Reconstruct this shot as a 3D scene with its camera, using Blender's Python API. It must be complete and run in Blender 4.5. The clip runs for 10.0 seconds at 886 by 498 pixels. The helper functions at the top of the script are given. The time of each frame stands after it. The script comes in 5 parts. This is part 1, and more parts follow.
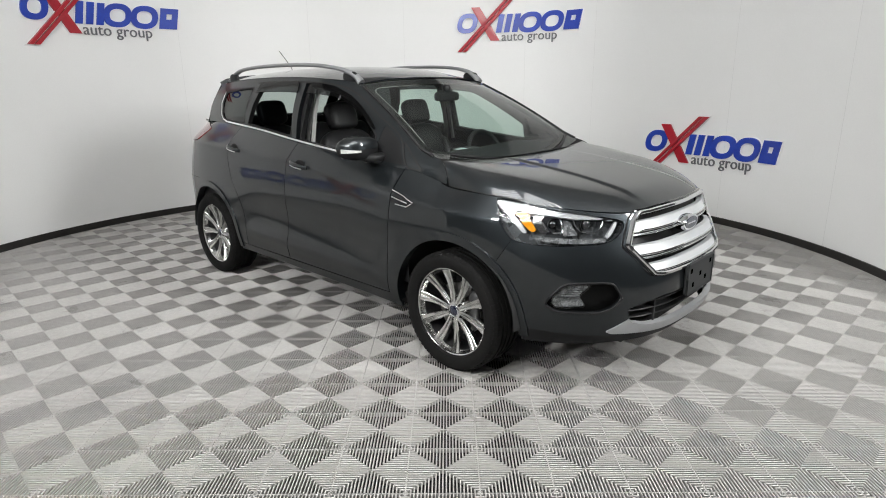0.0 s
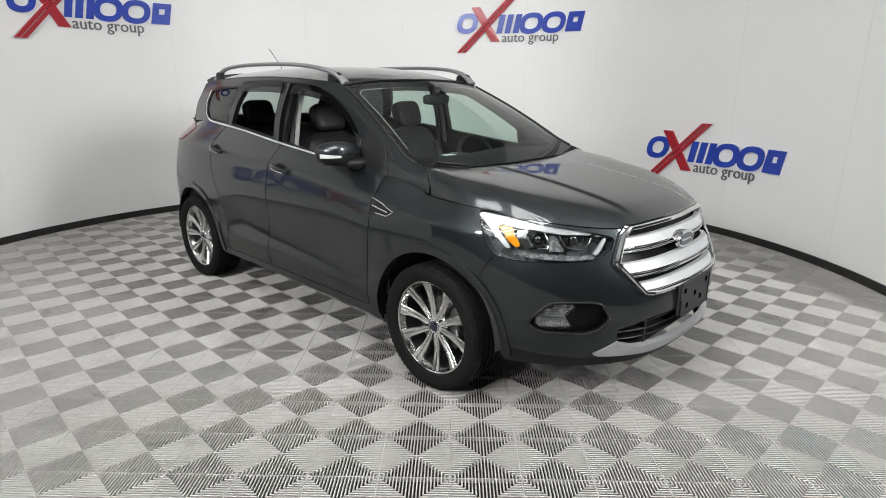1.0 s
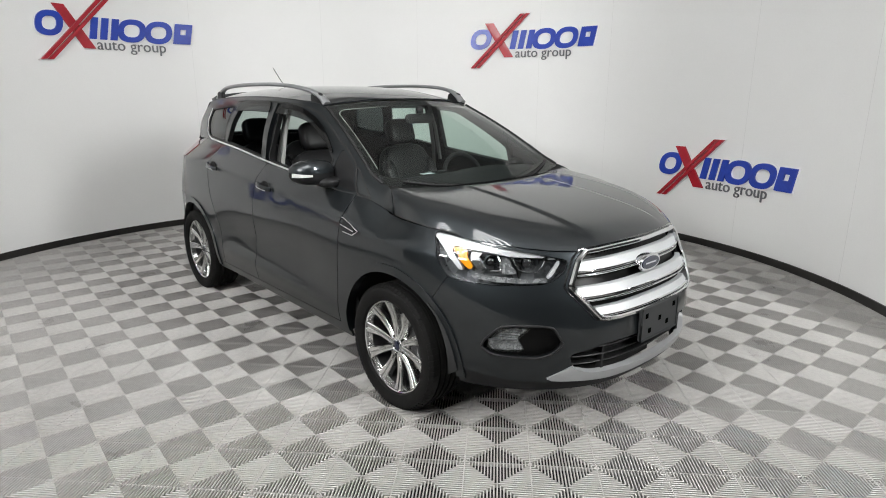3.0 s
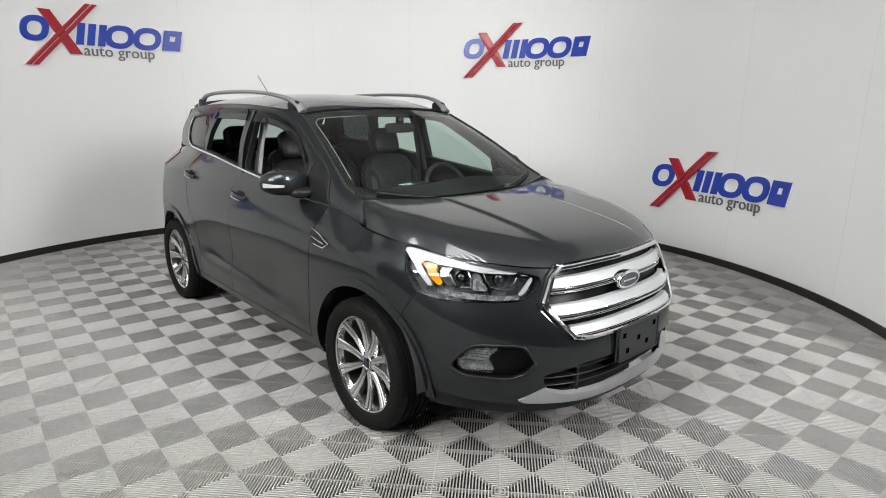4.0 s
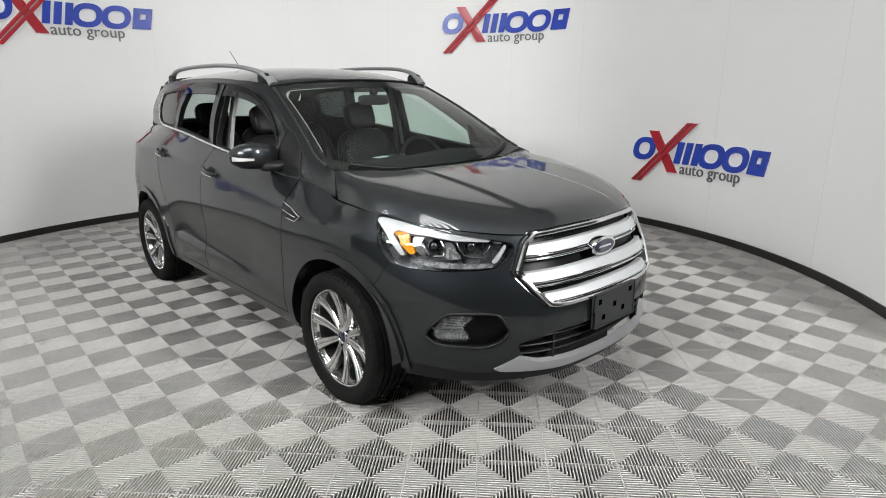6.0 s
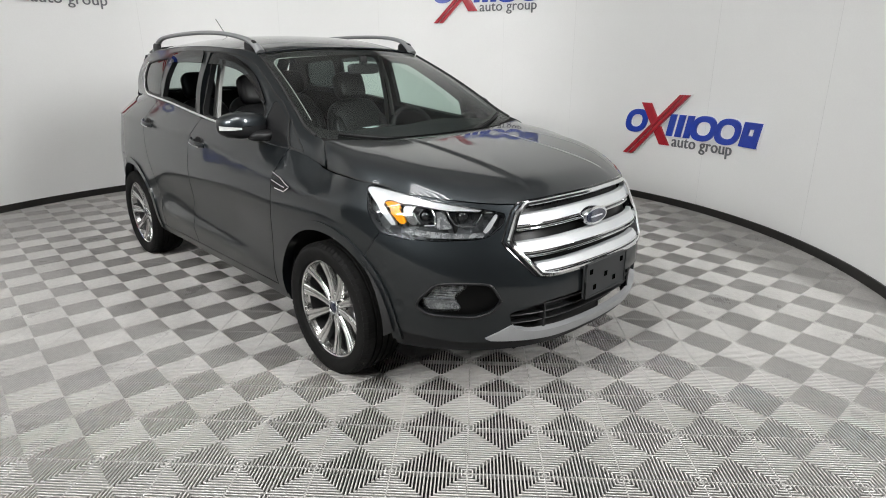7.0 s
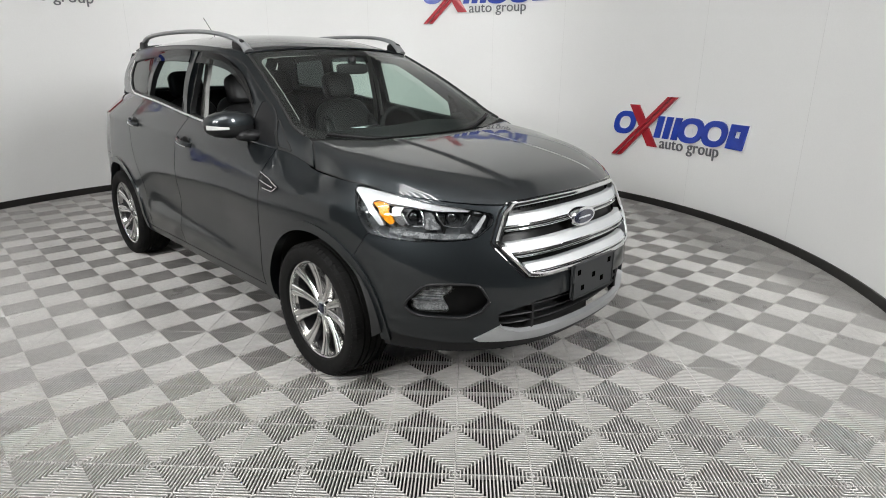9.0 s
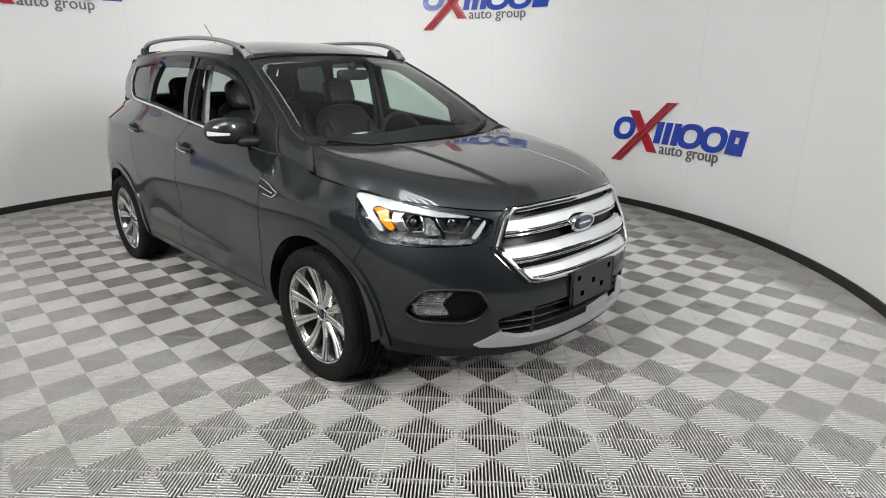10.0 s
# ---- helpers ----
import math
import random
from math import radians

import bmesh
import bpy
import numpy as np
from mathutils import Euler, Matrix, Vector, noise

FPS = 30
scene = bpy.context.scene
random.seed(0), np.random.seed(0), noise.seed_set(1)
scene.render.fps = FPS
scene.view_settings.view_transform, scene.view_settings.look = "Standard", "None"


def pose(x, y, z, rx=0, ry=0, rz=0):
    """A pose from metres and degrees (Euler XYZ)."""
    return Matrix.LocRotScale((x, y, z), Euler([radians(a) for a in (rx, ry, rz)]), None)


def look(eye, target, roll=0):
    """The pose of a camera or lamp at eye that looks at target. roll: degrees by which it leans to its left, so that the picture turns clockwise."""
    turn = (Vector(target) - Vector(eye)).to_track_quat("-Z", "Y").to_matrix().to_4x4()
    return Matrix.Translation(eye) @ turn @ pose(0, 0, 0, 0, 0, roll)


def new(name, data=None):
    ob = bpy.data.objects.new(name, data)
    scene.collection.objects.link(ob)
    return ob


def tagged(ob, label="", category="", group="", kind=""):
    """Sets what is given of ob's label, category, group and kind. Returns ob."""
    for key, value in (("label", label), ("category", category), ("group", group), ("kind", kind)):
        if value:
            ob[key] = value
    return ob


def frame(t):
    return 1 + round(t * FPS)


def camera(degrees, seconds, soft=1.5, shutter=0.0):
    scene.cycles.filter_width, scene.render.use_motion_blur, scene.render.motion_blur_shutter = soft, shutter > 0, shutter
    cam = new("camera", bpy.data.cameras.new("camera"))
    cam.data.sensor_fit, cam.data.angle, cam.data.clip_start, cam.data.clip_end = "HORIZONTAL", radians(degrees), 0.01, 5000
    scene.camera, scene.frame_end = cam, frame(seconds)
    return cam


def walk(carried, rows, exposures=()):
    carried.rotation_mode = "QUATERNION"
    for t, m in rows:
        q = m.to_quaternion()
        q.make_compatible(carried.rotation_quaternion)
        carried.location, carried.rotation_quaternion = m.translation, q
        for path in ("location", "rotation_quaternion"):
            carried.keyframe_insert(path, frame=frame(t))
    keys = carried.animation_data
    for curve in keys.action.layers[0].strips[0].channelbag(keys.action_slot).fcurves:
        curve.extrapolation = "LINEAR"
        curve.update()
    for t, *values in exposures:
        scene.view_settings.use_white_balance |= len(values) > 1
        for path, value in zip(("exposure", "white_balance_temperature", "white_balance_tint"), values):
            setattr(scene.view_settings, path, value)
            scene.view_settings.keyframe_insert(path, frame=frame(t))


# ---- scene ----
cam = camera(74.0, 10.0, soft=1.0)
PATH = [
    (0, (3.377, -3.047, 1.527), (2.048, -1.652, 0.987), -0.7),
    (0.5, (3.357, -2.93, 1.533), (2.031, -1.535, 0.988), -0.2),
    (1, (3.343, -2.839, 1.549), (2.005, -1.455, 1.007), 0.3),
    (1.5, (3.416, -2.745, 1.59), (2.047, -1.386, 1.063), 0.4),
    (2, (3.529, -2.652, 1.59), (2.122, -1.327, 1.074), 0.2),
    (2.5, (3.597, -2.62, 1.595), (2.165, -1.323, 1.078), -0.2),
    (4, (3.633, -2.365, 1.596), (2.181, -1.075, 1.119), 0.5),
    (4.5, (3.648, -2.343, 1.576), (2.212, -1.035, 1.098), 0.3),
    (5, (3.656, -2.325, 1.561), (2.233, -1.003, 1.084), 0.4),
    (5.5, (3.662, -2.308, 1.545), (2.239, -0.992, 1.05), -0.1),
    (7, (3.656, -2.292, 1.499), (2.279, -0.978, 0.886), -0.2),
    (7.5, (3.659, -2.287, 1.497), (2.299, -0.966, 0.862), -0.0),
    (8, (3.66, -2.288, 1.492), (2.307, -0.958, 0.859), 0.0),
    (8.5, (3.66, -2.285, 1.497), (2.308, -0.948, 0.877), 0.0),
    (9, (3.659, -2.288, 1.497), (2.306, -0.948, 0.887), 0.2),
    (9.5, (3.66, -2.288, 1.498), (2.304, -0.947, 0.894), 0.2),
    (10, (3.66, -2.289, 1.499), (2.303, -0.945, 0.906), 0.2),
]
walk(cam, [(t, look(eye, target, roll)) for t, eye, target, roll in PATH])


# ---- light settings ----
CEIL = 4.8
LAMP_GLOW, FLOOD_GLOW, FLOOD_W = 28.0, 87.0, 0.60
BANKS = [(2.2, -2.4)]
TOP_N, TOP_STEP, TOP_Z, TOP_L = 6, 0.36, 3.9, 2.2
FLOODS = [(1.0, -6.6, (3.4, 4.1)), (2.8, -6.6, (3.4, 4.1)), (5.8, 0.6, (2.7, 3.4, 4.1))]


# ---- world and light ----
world = bpy.data.worlds.new("world")
scene.world = world
world.use_nodes = True
world.node_tree.nodes["Background"].inputs[0].default_value = (0.8, 0.85, 0.9, 1)
world.node_tree.nodes["Background"].inputs[1].default_value = 0.03

CX, CY, RW = -0.109, -0.070, 3.958      # centre and radius of the round booth
WALL_H = 4.1
TILE, TILE_ANG, TILE_OFF = 0.2925, 43.0, (-0.0802, 0.0425)


# ---- node helpers ----
def mat(name, base, rough=0.5, metal=0.0, **kw):
    m = bpy.data.materials.new(name)
    m.use_nodes = True
    b = m.node_tree.nodes["Principled BSDF"]
    b.inputs["Base Color"].default_value = (*base, 1)
    b.inputs["Roughness"].default_value = rough
    b.inputs["Metallic"].default_value = metal
    for k, v in kw.items():
        b.inputs[k.replace("_", " ")].default_value = v
    return m


def node(m, kind, **props):
    n = m.node_tree.nodes.new(kind)
    for k, v in props.items():
        if k in n.inputs:
            n.inputs[k].default_value = v
    return n


def link(m, a, b):
    m.node_tree.links.new(a, b)


def mottle(m, lo, hi, scale=3.0, fine=60.0, bump=0.0, rough=None, coords="Object", bump_dist=0.002):
    """Colour varied at two scales between lo and hi, with a fine relief."""
    b = m.node_tree.nodes["Principled BSDF"]
    tc = node(m, "ShaderNodeTexCoord")
    n1 = node(m, "ShaderNodeTexNoise", Scale=scale, Detail=5.0, Roughness=0.6)
    n2 = node(m, "ShaderNodeTexNoise", Scale=fine, Detail=3.0)
    for n in (n1, n2):
        link(m, tc.outputs[coords], n.inputs["Vector"])
    mx = m.node_tree.nodes.new("ShaderNodeMix")
    mx.inputs[0].default_value = 0.35
    link(m, n1.outputs[0], mx.inputs[2])
    link(m, n2.outputs[0], mx.inputs[3])
    rp = m.node_tree.nodes.new("ShaderNodeValToRGB")
    rp.color_ramp.elements[0].position, rp.color_ramp.elements[1].position = 0.3, 0.7
    rp.color_ramp.elements[0].color, rp.color_ramp.elements[1].color = (*lo, 1), (*hi, 1)
    link(m, mx.outputs[0], rp.inputs[0])
    link(m, rp.outputs[0], b.inputs["Base Color"])
    if rough:
        mr = m.node_tree.nodes.new("ShaderNodeMapRange")
        mr.inputs[1].default_value, mr.inputs[2].default_value = 0.3, 0.7
        mr.inputs[3].default_value, mr.inputs[4].default_value = rough
        link(m, n1.outputs[0], mr.inputs[0])
        link(m, mr.outputs[0], b.inputs["Roughness"])
    if bump:
        bp = node(m, "ShaderNodeBump", Strength=bump, Distance=bump_dist)
        link(m, n2.outputs[0], bp.inputs["Height"])
        link(m, bp.outputs[0], b.inputs["Normal"])
    return rp


# ---- materials ----
M_wall = mat("wall_paint", (0.78, 0.775, 0.76), 0.55)
mottle(M_wall, (0.775, 0.772, 0.757), (0.835, 0.832, 0.82), 0.55, 90, 0.05, (0.42, 0.55))
M_seam = mat("seam_filler", (0.66, 0.655, 0.64), 0.6)
M_hall = mat("hall_paint", (0.05, 0.05, 0.05), 0.8)
M_ceiling = mat("ceiling_paint", (0.55, 0.55, 0.55), 0.85)
mottle(M_ceiling, (0.52, 0.52, 0.52), (0.58, 0.58, 0.58), 1, 40)
M_base = mat("baseboard_rubber", (0.012, 0.011, 0.010), 0.45)
mottle(M_base, (0.010, 0.009, 0.008), (0.02, 0.018, 0.016), 4, 80, 0.1)
M_tile = mat("tile_plastic", (0.42, 0.42, 0.41), 0.26, Specular_IOR_Level=0.36)
_g = node(M_tile, "ShaderNodeNewGeometry")
_oi = node(M_tile, "ShaderNodeObjectInfo")
_n1 = node(M_tile, "ShaderNodeTexNoise", Scale=2.3, Detail=6.0, Roughness=0.65)
_n2 = node(M_tile, "ShaderNodeTexNoise", Scale=38.0, Detail=4.0)
for _n in (_n1, _n2):
    link(M_tile, _g.outputs["Position"], _n.inputs["Vector"])
_ad = node(M_tile, "ShaderNodeMath")
_ad.inputs[1].default_value = 1.0
link(M_tile, _n1.outputs[0], _ad.inputs[0])
link(M_tile, _n2.outputs[0], _ad.inputs[1])
_a2 = node(M_tile, "ShaderNodeMath")
_a2.operation = "MULTIPLY_ADD"
_a2.inputs[1].default_value = 0.22
link(M_tile, _oi.outputs["Random"], _a2.inputs[0])
link(M_tile, _ad.outputs[0], _a2.inputs[2])
_r1 = node(M_tile, "ShaderNodeValToRGB")
_r1.color_ramp.elements[0].position, _r1.color_ramp.elements[1].position = 0.30, 0.62
_hv = node(M_tile, "ShaderNodeMath")
_hv.operation = "MULTIPLY"
_hv.inputs[1].default_value = 0.42
link(M_tile, _a2.outputs[0], _hv.inputs[0])
link(M_tile, _hv.outputs[0], _r1.inputs[0])
_r1.color_ramp.elements[0].color, _r1.color_ramp.elements[1].color = (0.330, 0.320, 0.305, 1), (0.435, 0.422, 0.403, 1)
_tb = M_tile.node_tree.nodes["Principled BSDF"]
link(M_tile, _r1.outputs[0], _tb.inputs["Base Color"])
_r2 = node(M_tile, "ShaderNodeMapRange")
_r2.inputs[1].default_value, _r2.inputs[2].default_value, _r2.inputs[3].default_value, _r2.inputs[4].default_value = 0.3, 0.7, 0.24, 0.44
link(M_tile, _n1.outputs[0], _r2.inputs[0])
link(M_tile, _r2.outputs[0], _tb.inputs["Roughness"])
M_slab = mat("slab", (0.02, 0.02, 0.02), 0.9)
mottle(M_slab, (0.012, 0.012, 0.012), (0.025, 0.024, 0.023), 2, 60)
M_lamp = mat("lamp_glow", (1, 1, 1), 0.5)
M_lamp.node_tree.nodes["Principled BSDF"].inputs["Emission Color"].default_value = (0.988, 0.995, 0.99, 1)
M_lamp.node_tree.nodes["Principled BSDF"].inputs["Emission Strength"].default_value = LAMP_GLOW
M_flood = mat("flood_glow", (1, 1, 1), 0.5)
M_flood.node_tree.nodes["Principled BSDF"].inputs["Emission Color"].default_value = (0.988, 0.995, 0.99, 1)
M_flood.node_tree.nodes["Principled BSDF"].inputs["Emission Strength"].default_value = FLOOD_GLOW
M_housing = mat("lamp_housing", (0.75, 0.75, 0.75), 0.4)
M_blue = mat("sign_blue", (0.012, 0.035, 0.36), 0.3)
M_red = mat("sign_red", (0.40, 0.008, 0.02), 0.3)
M_white = mat("sign_white", (0.85, 0.85, 0.85), 0.4)
M_greytext = mat("sign_grey", (0.13, 0.13, 0.14), 0.4)
mottle(M_blue, (0.010, 0.03, 0.30), (0.012, 0.06, 0.45), 3, 40)
mottle(M_red, (0.30, 0.006, 0.015), (0.44, 0.01, 0.025), 4, 40)


# ---- mesh helpers ----
def mesh_ob(name, bm, material=None, parent=None, label="", smooth=False):
    me = bpy.data.meshes.new(name)
    bm.to_mesh(me)
    bm.free()
    if smooth:
        for p in me.polygons:
            p.use_smooth = True
    for m in (material if isinstance(material, (list, tuple)) else [material]):
        if m:
            me.materials.append(m)
    ob = new(name, me)
    if parent:
        ob.parent = parent
    if label:
        tagged(ob, label)
    return ob


def part(name, bm, material, parent, label="", smooth=False):
    return mesh_ob(name, bm, material, parent, label, smooth)


def box(bm, lo, hi):
    vs = [bm.verts.new((x, y, z)) for x in (lo[0], hi[0]) for y in (lo[1], hi[1]) for z in (lo[2], hi[2])]
    for f in ((0, 1, 3, 2), (4, 6, 7, 5), (0, 4, 5, 1), (2, 3, 7, 6), (0, 2, 6, 4), (1, 5, 7, 3)):
        bm.faces.new([vs[i] for i in f])


def arc_wall(r0, r1, z0, z1, a0, a1, n, cx=CX, cy=CY):
    """A curved wall piece with thickness, from angle a0 to a1."""
    bm = bmesh.new()
    rings = []
    for i in range(n + 1):
        a = radians(a0 + (a1 - a0) * i / n)
        c, s = math.cos(a), math.sin(a)
        rings.append([bm.verts.new((cx + r * c, cy + r * s, z)) for r, z in ((r0, z0), (r0, z1), (r1, z1), (r1, z0))])
    for p, q in zip(rings, rings[1:]):
        for k in range(4):
            bm.faces.new((p[k], p[(k + 1) % 4], q[(k + 1) % 4], q[k]))
    bm.faces.new(rings[0])
    bm.faces.new(list(reversed(rings[-1])))
    bmesh.ops.recalc_face_normals(bm, faces=bm.faces)
    for f in bm.faces:
        f.smooth = True
    for e in bm.edges:
        e.smooth = len(e.link_faces) == 2 and e.calc_face_angle(0.0) < radians(30)
    return bm


# ---- the round booth ----
A0, A1 = 29.0, 258.0                     # the wall runs round behind the car; the booth is open towards the camera
wall = tagged(mesh_ob("wall_round", arc_wall(RW, RW + 0.10, 0.0, WALL_H, A0, A1, 160), M_wall, smooth=False), "smooth matt white curved booth wall", "wall", kind="structure")
for ang in (52.0, 71.0, 96.5, 110.0, 134.0, 152.5, 176.0, 212.0, 233.0):
    w = 0.0011 / RW * 57.3
    sm = mesh_ob("wall_seam", arc_wall(RW - 0.0012, RW + 0.002, 0.075, WALL_H - 0.004, ang - w, ang + w, 1), M_seam)
    sm.parent = wall
tagged(mesh_ob("baseboard", arc_wall(RW - 0.014, RW - 0.001, 0.0, 0.072, A0, A1, 160), M_base), "black rubber baseboard along the curved wall", "baseboard", kind="structure")

bm = bmesh.new()
bmesh.ops.create_circle(bm, cap_ends=True, segments=64, radius=9.0, matrix=Matrix.Translation((0, 0, CEIL)))
bmesh.ops.reverse_faces(bm, faces=bm.faces)
r = bmesh.ops.extrude_face_region(bm, geom=bm.faces[:])
bmesh.ops.translate(bm, verts=[v for v in r["geom"] if isinstance(v, bmesh.types.BMVert)], vec=(0, 0, 0.12))
tagged(mesh_ob("ceiling", bm, M_ceiling), "plain grey ceiling", "ceiling", kind="structure")
tagged(mesh_ob("wall_hall", arc_wall(8.6, 8.75, -0.02, CEIL + 0.1, 0, 360, 48, 0, 0), M_hall), "plain grey hall wall beyond the booth", "wall", kind="structure")


# ---- lights ----
def tube_light(m, length, width, glow, place):
    """A long hung light; it shines along its own -z."""
    lb = new("tube_light")
    lb.matrix_basis = m
    bm = bmesh.new()
    box(bm, (-length / 2 - 0.03, -width / 2 - 0.015, 0.0), (length / 2 + 0.03, width / 2 + 0.015, 0.05))
    part("housing", bm, M_housing, lb)
    bm = bmesh.new()
    box(bm, (-length / 2, -width / 2, -0.012), (length / 2, width / 2, -0.0005))
    part("diffuser", bm, glow, lb, "glowing white diffuser")
    for hx in (-length * 0.4, length * 0.4):
        bm = bmesh.new()
        box(bm, (hx - 0.006, -0.006, 0.05), (hx + 0.006, 0.006, 0.29))
        part("hanger", bm, M_housing, lb)
    return tagged(lb, "long white tube light hung " + place, "tube light", "tube lights " + place)


for bx, by in BANKS:
    for i in range(TOP_N):
        tube_light(pose(bx, by + (i - (TOP_N - 1) / 2) * TOP_STEP, TOP_Z, 0, 0, 0), TOP_L, 0.10, M_lamp, "over the car")


def light_tower(x, y, heights):
    """A stand with square lamp heads that look at the car."""
    ob = new("studio_light")
    ob.location = (x, y, 0.0)
    bm = bmesh.new()
    bmesh.ops.create_cone(bm, cap_ends=True, segments=16, radius1=0.018, radius2=0.014, depth=max(heights), matrix=Matrix.Translation((0, 0, max(heights) / 2)))
    part("pole", bm, M_housing, ob)
    for k in range(3):
        bm = bmesh.new()
        c, s = math.cos(k * 2.094 + 0.4), math.sin(k * 2.094 + 0.4)
        vs = [bm.verts.new((r * c + q * s, r * s - q * c, z)) for r, z in ((0.02, 0.55), (0.45, 0.015), (0.45, 0.0), (0.02, 0.52)) for q in (-0.01, 0.01)]
        for f in ((0, 1, 3, 2), (2, 3, 5, 4), (4, 5, 7, 6), (6, 7, 1, 0), (0, 2, 4, 6), (1, 7, 5, 3)):
            bm.faces.new([vs[i] for i in f])
        part("leg", bm, M_housing, ob)
    for z in heights:
        m = look((0, 0, z), (0.3 - x, 0.3 - y, 1.3))
        bm = bmesh.new()
        box(bm, (-FLOOD_W / 2 - 0.03, -FLOOD_W / 2 - 0.03, 0.0), (FLOOD_W / 2 + 0.03, FLOOD_W / 2 + 0.03, 0.09))
        bmesh.ops.transform(bm, matrix=m, verts=bm.verts)
        head = part("lamp_head", bm, M_housing, ob)
        bm = bmesh.new()
        box(bm, (-FLOOD_W / 2, -FLOOD_W / 2, -0.012), (FLOOD_W / 2, FLOOD_W / 2, -0.0005))
        bmesh.ops.transform(bm, matrix=m, verts=bm.verts)
        part("diffuser", bm, M_flood, head, "glowing white diffuser")
    return tagged(ob, "white studio light on a tall stand beside the booth's opening", "studio light", "studio lights at the opening")


for fx, fy, fz in FLOODS:
    light_tower(fx, fy, fz)


# ---- wall signs ----
def on_wall(u, z, d):
    """u metres along the wall (to the viewer's right), d metres off it, at angle 0 of the sign."""
    a = -u / RW
    return Vector(((RW - d) * math.cos(a), (RW - d) * math.sin(a), z))


def extrude_outline(bm, outer, hole, d0, d1, step=None):
    """A flat shape (outline, perhaps with one hole of as many points) standing off the wall from d0 to d1."""
    def ring(pts, d):
        return [bm.verts.new(on_wall(u, z, d)) for u, z in pts]
    of, ob_ = ring(outer, d1), ring(outer, d0)
    n = len(outer)
    for i in range(n):
        bm.faces.new((ob_[i], ob_[(i + 1) % n], of[(i + 1) % n], of[i]))
    if hole:
        hf, hb = ring(hole, d1), ring(hole, d0)
        for i in range(n):
            bm.faces.new((hf[i], hf[(i + 1) % n], hb[(i + 1) % n], hb[i]))
            bm.faces.new((of[i], of[(i + 1) % n], hf[(i + 1) % n], hf[i]))
    else:
        bm.faces.new(of)


def oval(cx, cz, rx, rz, slant=0.0, p=2.4, n=40):
    out = []
    for i in range(n):
        a = 2 * math.pi * i / n
        c, s = math.cos(a), math.sin(a)
        x, z = rx * math.copysign(abs(c) ** (2 / p), c), rz * math.copysign(abs(s) ** (2 / p), s)
        out.append((cx + x + slant * z, cz + z))
    return out


def grown(pts, g):
    """The outline moved outwards by g."""
    n, out = len(pts), []
    area = sum(pts[i][0] * pts[(i + 1) % n][1] - pts[(i + 1) % n][0] * pts[i][1] for i in range(n))
    sg = 1 if area > 0 else -1
    for i in range(n):
        (x0, z0), (x1, z1), (x2, z2) = pts[i - 1], pts[i], pts[(i + 1) % n]
        a, b = Vector((x1 - x0, z1 - z0)).normalized(), Vector((x2 - x1, z2 - z1)).normalized()
        na, nb = Vector((a.y, -a.x)) * sg, Vector((b.y, -b.x)) * sg
        m = na + nb
        m = m / max(m.length_squared * 0.5, 0.35)
        out.append((x1 + m.x * g, z1 + m.y * g))
    return out


